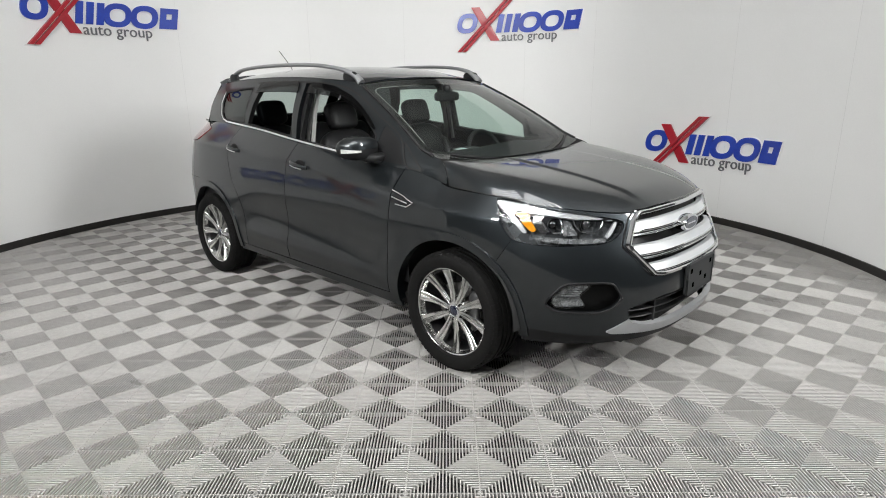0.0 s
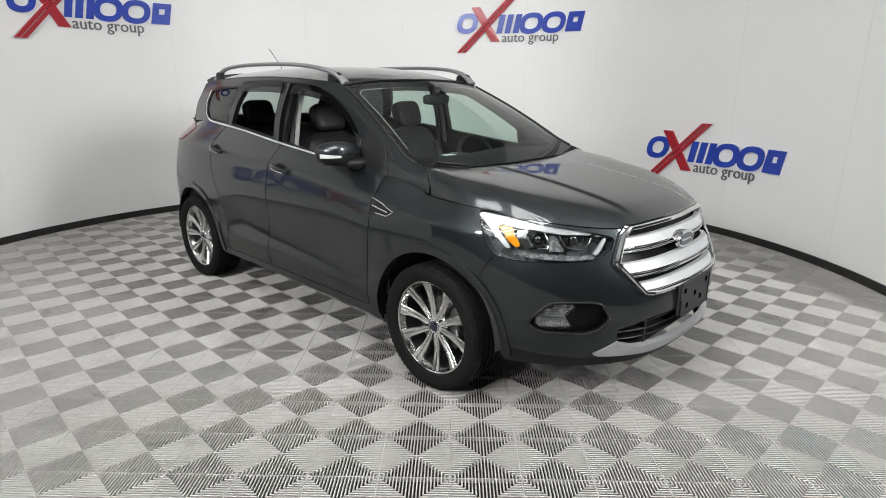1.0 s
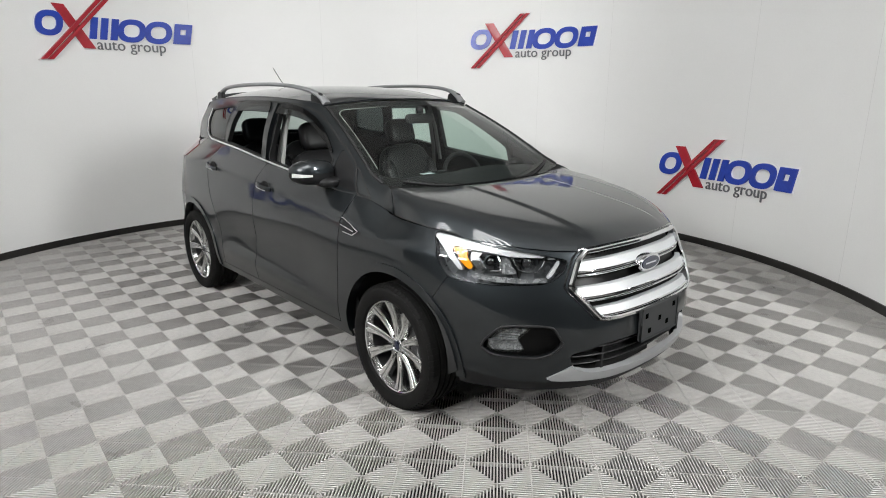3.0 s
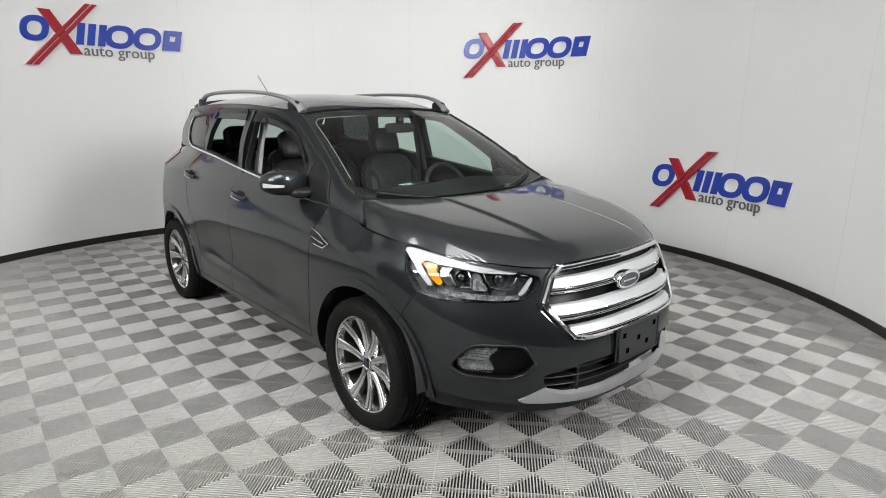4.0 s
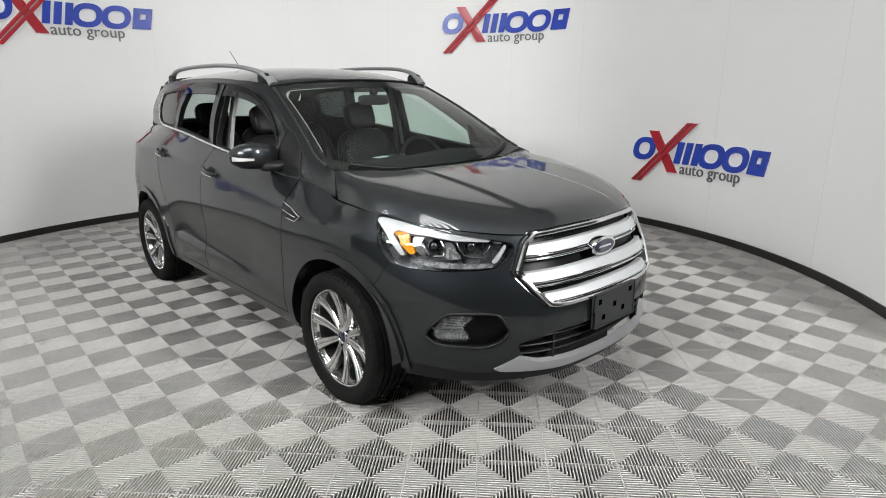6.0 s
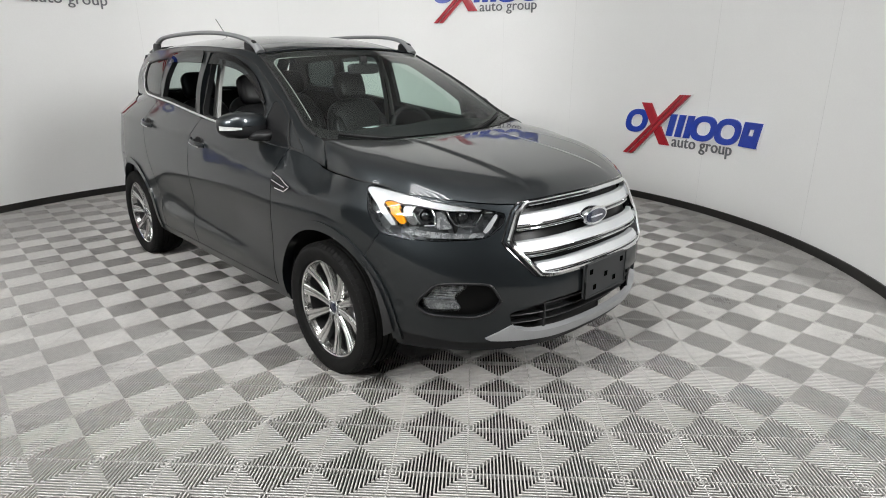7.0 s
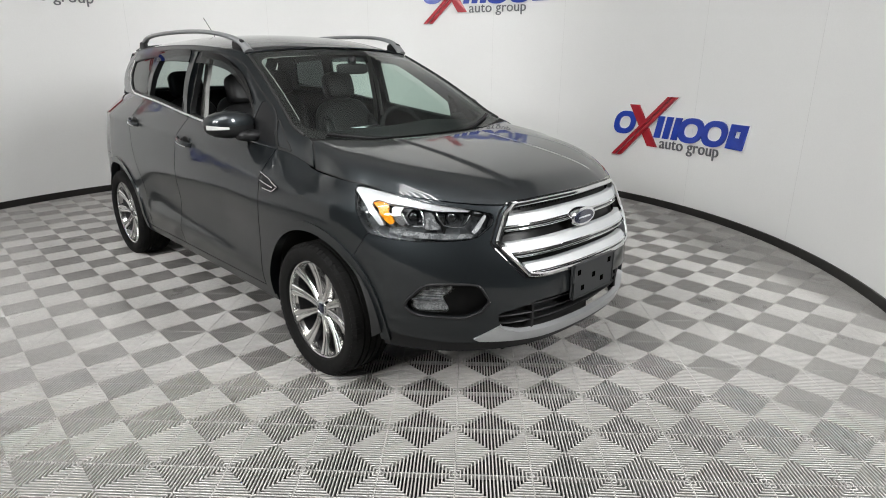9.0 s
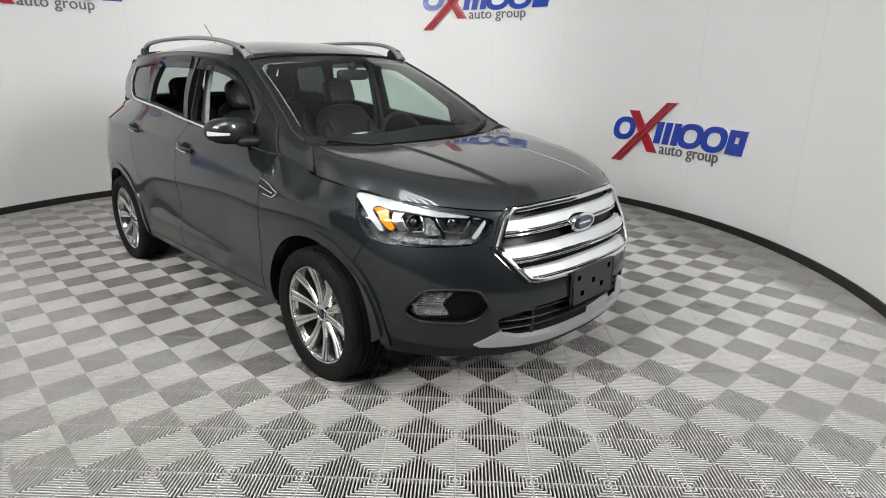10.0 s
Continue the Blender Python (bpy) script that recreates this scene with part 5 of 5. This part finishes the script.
    for k in range(5, 11):
        zr = 0.472 + 0.0115 * k
        ss = [q for q in (s0 - 0.05 + (s1 - s0 + 0.06) * i / 40 for i in range(41)) if lf((q, zr)) > 0.006]
        if len(ss) > 3:
            pp = [lamp_pt(q, zr, -0.020) for q in ss]
            bm = sweep(bmesh.new(), [(w.x, sg * w.y, w.z) for w in pp], [(-0.003, -0.0045), (0.003, -0.001), (0.003, 0.001), (-0.003, 0.0045)] if sg > 0 else [(0.003, -0.0045), (-0.003, -0.001), (-0.003, 0.001), (0.003, 0.0045)])
            cpart("reflector_rib", bm, M_clear, "", fg)
    pts = []
    for s_, z_ in ((s_of(2.165, 0.555, 0.53), 0.527), (s_of(2.14, 0.585, 0.478), 0.482), (s_of(2.09, 0.64, 0.45), 0.452)):
        w = lamp_pt(s_, z_, 0.002)
        pts.append((w.x, sg * w.y, w.z))
    bm = sweep(bmesh.new(), pts, ring_prof(0.003, 0.003, 6))
    cpart("bright_edge", bm, M_chrome, "bright edge of the recess", fg)

bm = bmesh.new()
box(bm, (1.55, -0.62, 0.32), (1.95, 0.62, 0.86))
cpart("nose_liner", bm, M_dark, "black liner behind the nose")


# ---- car: wheels ----
def tyre_mesh():
    bm = bmesh.new()
    prof = [(0.246, -0.095), (0.252, -0.108), (0.275, -0.1165), (0.300, -0.1185), (0.318, -0.112), (0.330, -0.098), (0.3345, -0.080)]
    for y in (-0.055, -0.018, 0.018, 0.055):
        prof += [(0.3352, y - 0.006), (0.3275, y - 0.0045), (0.3275, y + 0.0045), (0.3352, y + 0.006)]
    prof += [(r, -y) for r, y in reversed(prof[:7])]
    lathe(bm, prof, 120)
    return bm


def tread_blocks():
    """Shallow cross cuts on the shoulders of the tread."""
    bm = bmesh.new()
    for sgy in (-1, 1):
        for i in range(72):
            a = 2 * math.pi * i / 72
            c, s = math.cos(a), math.sin(a)
            m = Matrix(((c, 0, -s, 0), (0, 1, 0, 0), (s, 0, c, 0), (0, 0, 0, 1)))
            vs = [m @ Vector(v) for v in ((0.3352, sgy * 0.064, -0.0105), (0.3352, sgy * 0.064, 0.0105), (0.332, sgy * 0.097, -0.0095), (0.332, sgy * 0.097, 0.0095), (0.318, sgy * 0.1135, -0.008), (0.318, sgy * 0.1135, 0.008))]
            v = [bm.verts.new(q * 1.004) for q in vs]
            w = [bm.verts.new(q * 0.985) for q in vs]
            for p in ((0, 1, 3, 2), (2, 3, 5, 4)):
                bm.faces.new([v[k] for k in p])
            for p, q in ((0, 1), (1, 3), (3, 5), (5, 4), (4, 2), (2, 0)):
                bm.faces.new((v[p], v[q], w[q], w[p]))
    bmesh.ops.recalc_face_normals(bm, faces=bm.faces)
    return bm


def spoke_mesh():
    """One spoke pointing up the z axis; the outer face looks to +y."""
    bm = bmesh.new()
    rows = []
    for i in range(11):
        t = i / 10
        r = 0.045 + 0.190 * t
        w = 0.0165 + 0.0135 * t - 0.003 * math.sin(math.pi * t)
        y = 0.064 + 0.026 * t - 0.012 * math.sin(math.pi * t)
        d = 0.008
        prof = [(-w - 0.004, y - 0.030), (-w, y - 0.004), (-w + 0.004, y), (-0.005, y - 0.002), (0.0, y - d), (0.005, y - 0.002), (w - 0.004, y), (w, y - 0.004), (w + 0.004, y - 0.030)]
        rows.append([bm.verts.new((a, b, r)) for a, b in prof])
    for a, b in zip(rows, rows[1:]):
        for j in range(len(a)):
            bm.faces.new((a[j], a[(j + 1) % 9], b[(j + 1) % 9], b[j]))
    bm.faces.new(rows[0])
    bm.faces.new(rows[-1][::-1])
    bmesh.ops.recalc_face_normals(bm, faces=bm.faces)
    return bm


def build_wheel(phase):
    w = new("wheel")
    w.parent = car
    tagged(w, "polished ten-spoke alloy wheel with a black tyre")
    ty = cpart("tyre", tyre_mesh(), M_rubber, "black road tyre", w, 40)
    tr = part("tread_pattern", tread_blocks(), M_rubber, w)
    tagged(tr, "shoulder tread blocks", kind="stuff")
    bm = lathe(bmesh.new(), [(0.228, 0.056), (0.238, 0.080), (0.2385, 0.092), (0.2440, 0.0955), (0.2505, 0.094), (0.2515, 0.088), (0.247, 0.080), (0.247, 0.050)], 96, closed=True)
    rim = cpart("rim", bm, M_rim, "polished rim", w, 30)
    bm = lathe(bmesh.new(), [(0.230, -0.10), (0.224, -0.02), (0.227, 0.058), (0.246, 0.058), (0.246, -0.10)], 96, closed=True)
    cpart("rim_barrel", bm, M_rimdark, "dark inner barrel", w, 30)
    sm = None
    for k in range(10):
        m = Matrix.Rotation(radians(phase + 36 * k), 4, "Y")
        if sm is None:
            ob = cpart("spoke", spoke_mesh(), M_rim, "", w, 30)
            sm = ob.data
        else:
            ob = new("spoke", sm)
            ob.parent = w
        ob.matrix_basis = m
    bm = lathe(bmesh.new(), [(0.0, 0.062), (0.036, 0.061), (0.050, 0.056), (0.068, 0.050), (0.075, 0.040), (0.075, 0.0), (0.0, 0.0)], 48)
    hub = cpart("hub", bm, M_rim, "", w, 30)
    bm = lathe(bmesh.new(), [(0.0, 0.070), (0.024, 0.069), (0.028, 0.066), (0.028, 0.05)], 32)
    cpart("centre_cap", bm, M_badge, "dark blue centre cap", w)
    bm = lathe(bmesh.new(), [(0.0275, 0.066), (0.030, 0.0685), (0.0335, 0.067), (0.034, 0.055)], 32)
    cpart("cap_ring", bm, M_chrome, "", w)
    for k in range(5):
        a = radians(phase + 18 + 72 * k)
        bm = lathe(bmesh.new(), [(0.0, 0.066), (0.006, 0.066), (0.0085, 0.062), (0.0085, 0.03)], 8, Matrix.Translation((0.054 * math.sin(a), 0, 0.054 * math.cos(a))))
        cpart("lug_nut", bm, M_gloss, "dark lug nut", w)
    bm = lathe(bmesh.new(), [(0.06, 0.012), (0.150, 0.012), (0.150, -0.012), (0.06, -0.012)], 64, closed=True)
    cpart("brake_disc", bm, M_disc, "steel brake disc", w)
    bm = bmesh.new()
    cushion(bm, (-0.115, 0.012, 0.05), (0.07, 0.06, 0.16), 3.2)
    cpart("brake_caliper", bm, M_rimdark, "grey brake caliper", w)
    bm = lathe(bmesh.new(), [(0.0, -0.06), (0.22, -0.06)], 48)
    cpart("backing_plate", bm, M_dark, "", w)
    return w


for i, (wx, sg, ph) in enumerate(((AX, -1, 8), (-AX, -1, 20), (AX, 1, 0), (-AX, 1, 14))):
    w = build_wheel(ph)
    w.matrix_basis = Matrix.Translation((wx, sg * 0.802, WR)) @ (Matrix.Rotation(math.pi, 4, "Z") if sg < 0 else Matrix.Identity(4))


# ---- car: cabin inside ----
def seat(x, y, name="front_seat", wide=0.50, lean=22, rest=True):
    st = new(name)
    st.parent = car
    tagged(st, "black leather seat with a headrest" if rest else "black leather middle seat without a headrest")
    bm = bmesh.new()
    cushion(bm, (x + 0.02, y, 0.63), (0.54, wide, 0.20), 3.4)
    cpart("seat_cushion", bm, M_leather, "", st)
    M0 = Matrix.Translation((x - 0.22, y, 0.615)) @ Matrix.Rotation(radians(-lean), 4, "Y")
    bm = bmesh.new()
    cushion(bm, (0, 0, 0.30), (0.16, wide, 0.66), 3.4, M0, 24, 18)
    cpart("seat_back", bm, M_leather, "", st)
    for sgy in (-1, 1):
        bm = bmesh.new()
        cushion(bm, (0.05, sgy * wide * 0.40, 0.27), (0.13, 0.10, 0.46), 2.6, M0)
        cpart("seat_bolster", bm, M_leather, "", st)
    if not rest:
        return st
    bm = bmesh.new()
    cushion(bm, (0.015, 0, 0.728), (0.11, 0.25, 0.20), 4.2, M0)
    cpart("headrest", bm, M_leather, "", st)
    for sgy in (-0.06, 0.06):
        bm = bmesh.new()
        sweep(bm, [M0 @ Vector((0.0, sgy, 0.56)), M0 @ Vector((0.005, sgy, 0.70))], ring_prof(0.006, 0.006, 8), [(1, 0, 0)] * 2)
        cpart("headrest_post", bm, M_chrome, "chrome headrest post", st)
    return st


seat(0.22, -0.38, lean=18)
seat(0.22, 0.38, lean=18)
for y in (-0.40, 0.0, 0.40):
    seat(-0.70, y, "rear_seat", 0.42, 18, y != 0.0)
# added board that blocks the bright wall showing through the back of the cabin
bm = bmesh.new()
box(bm, (-1.735, -0.63, 0.62), (-1.705, 0.63, 1.245))
bmesh.ops.bevel(bm, geom=bm.edges[:], offset=0.008, segments=2, affect="EDGES")
cpart("cargo_cover", bm, M_black, "black upright board added behind the rear seats to keep the cabin dark")
bm = bmesh.new()
n = 24
rows = []
for j in range(n + 1):
    y = -0.735 + 1.47 * j / n
    hump = 0.02 * math.exp(-((y - 0.37) / 0.2) ** 2)
    xe = 1.10 - 0.16 * abs(y / 0.735) ** 2.2
    rows.append([bm.verts.new(v) for v in ((xe, y, 1.078 + 0.06 * (y / 0.7) ** 2), (0.95 - 0.1 * abs(y) ** 2, y, 1.108), (0.80, y, 1.112 + hump), (0.70, y, 1.092 + hump), (0.65, y, 1.02), (0.64, y, 0.86), (0.72, y, 0.62))])
for a, b in zip(rows, rows[1:]):
    for i in range(6):
        bm.faces.new((a[i], b[i], b[i + 1], a[i + 1]))
dash = cpart("dashboard", bm, M_dash, "dark grey dashboard", angle=60)
bm = bmesh.new()
cushion(bm, (0.67, 0.0, 1.05), (0.10, 0.26, 0.12), 4)
cpart("centre_screen", bm, M_gloss, "black centre screen housing", dash)
bm = bmesh.new()
box(bm, (0.745, -0.205, 1.1145), (0.79, -0.115, 1.1165))
cpart("paper_tag", bm, M_paper, "small pale tag on the dashboard", dash)
sw = new("steering_wheel")
sw.parent = car
MW = Matrix.Translation((0.545, 0.385, 1.015)) @ Matrix.Rotation(radians(-24), 4, "Y")
bm = bmesh.new()
sweep(bm, [MW @ Vector((0, 0.185 * math.cos(2 * math.pi * i / 40), 0.185 * math.sin(2 * math.pi * i / 40))) for i in range(40)], ring_prof(0.016, 0.016, 10), [MW.to_3x3() @ Vector((1, 0, 0))] * 40, closed=True)
cpart("wheel_rim", bm, M_leather, "", sw)
bm = bmesh.new()
cushion(bm, (0, 0, 0), (0.06, 0.15, 0.13), 2.6, MW)
cpart("wheel_pad", bm, M_dash, "", sw)
for dy, dz in ((-1, 0.1), (1, 0.1), (0, -1)):
    bm = bmesh.new()
    sweep(bm, [MW @ Vector((0, 0.05 * dy, 0.05 * dz)), MW @ Vector((0, 0.18 * dy, 0.18 * dz))], ring_prof(0.010, 0.018, 8), [MW.to_3x3() @ Vector((1, 0, 0))] * 2)
    cpart("wheel_spoke", bm, M_dash, "", sw)
tagged(sw, "black leather steering wheel")
rv = new("rear_view_mirror")
rv.parent = car
tagged(rv, "black rear-view mirror under the roof")
bm = bmesh.new()
cushion(bm, (0.50, 0.00, 1.446), (0.03, 0.235, 0.065), 4.5)
cpart("mirror_shell", bm, M_black, "", rv)
bm = bmesh.new()
cushion(bm, (0.50, 0.0, 1.495), (0.05, 0.05, 0.06), 2.6)
cpart("mirror_stem", bm, M_black, "", rv)
bm = bmesh.new()
box(bm, (-1.95, -0.70, 0.36), (0.70, 0.70, 0.42))
cpart("cabin_floor", bm, M_dash, "dark cabin floor")
bm = bmesh.new()
box(bm, (-0.30, -0.11, 0.42), (0.66, 0.11, 0.78))
bmesh.ops.bevel(bm, geom=bm.edges[:], offset=0.03, segments=2, affect="EDGES")
cpart("centre_console", bm, M_dash, "dark centre console")
cpart("headliner", Sheet(lambda x, v: roof(x, v) - Vector((0, 0, 0.022)), (-1.74, 0.28), (0.0, 0.99), 40, 14).mesh(both=True, thick=0), M_liner, "light grey cloth headliner")
for sg in (-1, 1):
    # door cards and inner pillars
    dc = Sheet(wrap, (s_of(0.98, 0.88, 0.7), s_of(-1.85, 0.85, 0.7)), (0.40, 1.22), 48, 14).keep(lambda p, q: belt_z(p.x) - 0.02 - p.z)
    cpart("door_card", dc.mesh(sg, thick=0, out=-0.06), M_dash, "dark door trim")
    inner = frame_cut.keep(lambda p, q: 0.96 - p.x).keep(lambda p, q: 0.985 - q[1])
    cpart("pillar_trim", inner.mesh(sg, thick=0, out=-0.034, flip=True), M_dash, "dark pillar trim")
    bm = bmesh.new()
    sweep(bm, [(-0.125, sg * 0.615, 1.53), (-0.112, sg * 0.675, 1.34), (-0.105, sg * 0.722, 1.08)], [(-0.014, -0.008), (0.014, -0.008), (0.012, 0.008), (-0.012, 0.008)], [(0, sg, 0.2)] * 3)
    cpart("pillar_trim", bm, M_belt, "light grey middle pillar trim")
    # seat belt beside the middle pillar
    bm = bmesh.new()
    pts = [(-0.16, sg * 0.64, 1.48), (-0.17, sg * 0.70, 1.2), (-0.20, sg * 0.75, 0.7)]
    sweep(bm, pts, [(-0.022, -0.001), (0.022, -0.001), (0.022, 0.001), (-0.022, 0.001)], [(0, sg, 0.2)] * 3)
    cpart("seat_belt", bm, M_belt, "grey seat belt")
    # far side glass is wound up on the driver's side
    if sg > 0:
        for wf in (win_f, win_r):
            g = cpart("side_window", side.keep(lambda p, q: wf(p)).mesh(sg, thick=0, out=-0.012, flip=True), M_glass, "clear side window")
            g.visible_shadow = False



# ---- floor: dark slab under open ribbed tiles ----
bm = bmesh.new()
bmesh.ops.create_circle(bm, cap_ends=True, segments=96, radius=8.8, matrix=Matrix.Translation((0, 0, -0.022)))
floor = tagged(mesh_ob("floor", bm, M_slab), "floor of grey ribbed plastic tiles laid over a dark slab", "floor", kind="structure")

RIBS = 21
PITCH = TILE / RIBS
RIB_W, RIB_D = PITCH * 0.43, 0.022


def rib_list():
    """All ribs of one tile: each tile has four triangles whose ribs run square to the tile's edges."""
    out = []
    for side in range(4):
        for k in range(RIBS):
            x = (k + 0.5) * PITCH
            ln = min(x, TILE - x)
            out.append((side, x, ln))
    return out


def tile_geometry():
    vs, fs, caps = [], [], []
    h = TILE / 2
    for side, x, ln in rib_list():
        a = side * math.pi / 2
        c, s = math.cos(a), math.sin(a)
        e0, w = 0.0016, RIB_W / 2
        prof = [(-w * 0.25, -RIB_D)] + [(-w * math.cos(q), -w + w * math.sin(q)) for q in (-0.9, -0.25, 0.4, 1.1, math.pi - 1.1, math.pi - 0.4, math.pi + 0.25, math.pi + 0.9)] + [(w * 0.25, -RIB_D)]
        base, n = len(vs), len(prof)
        for end in (0, 1):
            for px_, pz in prof:
                yy = e0 if end == 0 else max(e0 + 0.001, min(x + px_, TILE - x - px_) - 0.0005)
                u, v = x + px_ - h, yy - h
                vs.append((u * c - v * s, u * s + v * c, pz))
        for i in range(n - 1):
            fs.append((base + i, base + i + 1, base + n + i + 1, base + n + i))
        caps.append(len(fs))
        cb = len(vs)
        vs += vs[base + n:base + 2 * n]
        fs.append(tuple(cb + i for i in range(n)))
    for side in range(4):
        a = side * math.pi / 2
        c, s = math.cos(a), math.sin(a)
        base = len(vs)
        for u, v, z in ((-h, -h + 0.0006, -0.0030), (h, -h + 0.0006, -0.0030), (h, -h + 0.0026, -0.0030), (-h, -h + 0.0026, -0.0030), (-h, -h + 0.0006, -RIB_D), (h, -h + 0.0006, -RIB_D), (h, -h + 0.0026, -RIB_D), (-h, -h + 0.0026, -RIB_D)):
            vs.append((u * c - v * s, u * s + v * c, z))
        fs += [(base, base + 1, base + 2, base + 3), (base + 4, base + 5, base + 1, base), (base + 3, base + 2, base + 6, base + 7)]
    flat = set(caps) | set(range(len(fs) - 12, len(fs)))
    return vs, fs, [i not in flat for i in range(len(fs))]


TV, TF, TS = tile_geometry()
tile_me = bpy.data.meshes.new("tile")
tile_me.from_pydata(TV, [], TF)
tile_me.materials.append(M_tile)
tile_me.polygons.foreach_set("use_smooth", TS)
ta = radians(TILE_ANG)
spots = []
for i in range(-32, 33):
    for j in range(-32, 33):
        u, v = (i + 0.5) * TILE + TILE_OFF[0], (j + 0.5) * TILE + TILE_OFF[1]
        x, y = u * math.cos(ta) - v * math.sin(ta), u * math.sin(ta) + v * math.cos(ta)
        rr = math.hypot(x - CX, y - CY)
        an = math.degrees(math.atan2(y - CY, x - CX)) % 360
        if rr < RW + 0.17 or (rr < 6.2 and (an > A1 - 5 or an < A0 + 5)):
            spots.append((math.hypot(x - 2.3, y + 0.95), x, y))
spots.sort()
rot = Matrix.Rotation(ta, 4, "Z")
for d, x, y in spots[:300]:
    t = new("tile", tile_me)
    t.parent = floor
    t.matrix_basis = Matrix.Translation((x, y, random.uniform(-0.0006, 0.0004))) @ rot
V = np.array(TV)
R2 = np.array([[math.cos(ta), math.sin(ta)], [-math.sin(ta), math.cos(ta)]])
allv, allf = [], []
for n, (d, x, y) in enumerate(spots[300:]):
    q = V.copy()
    q[:, :2] = V[:, :2] @ R2 + (x, y)
    allv.append(q)
    allf += [[i + n * len(V) for i in f] for f in TF]
me = bpy.data.meshes.new("far_tiles")
me.from_pydata(np.concatenate(allv).tolist(), [], allf)
me.materials.append(M_tile)
me.polygons.foreach_set("use_smooth", TS * (len(spots) - 300))
ft = new("far_tiles", me)
ft.parent = floor
tagged(ft, "grey ribbed plastic tiles farther off", kind="stuff")
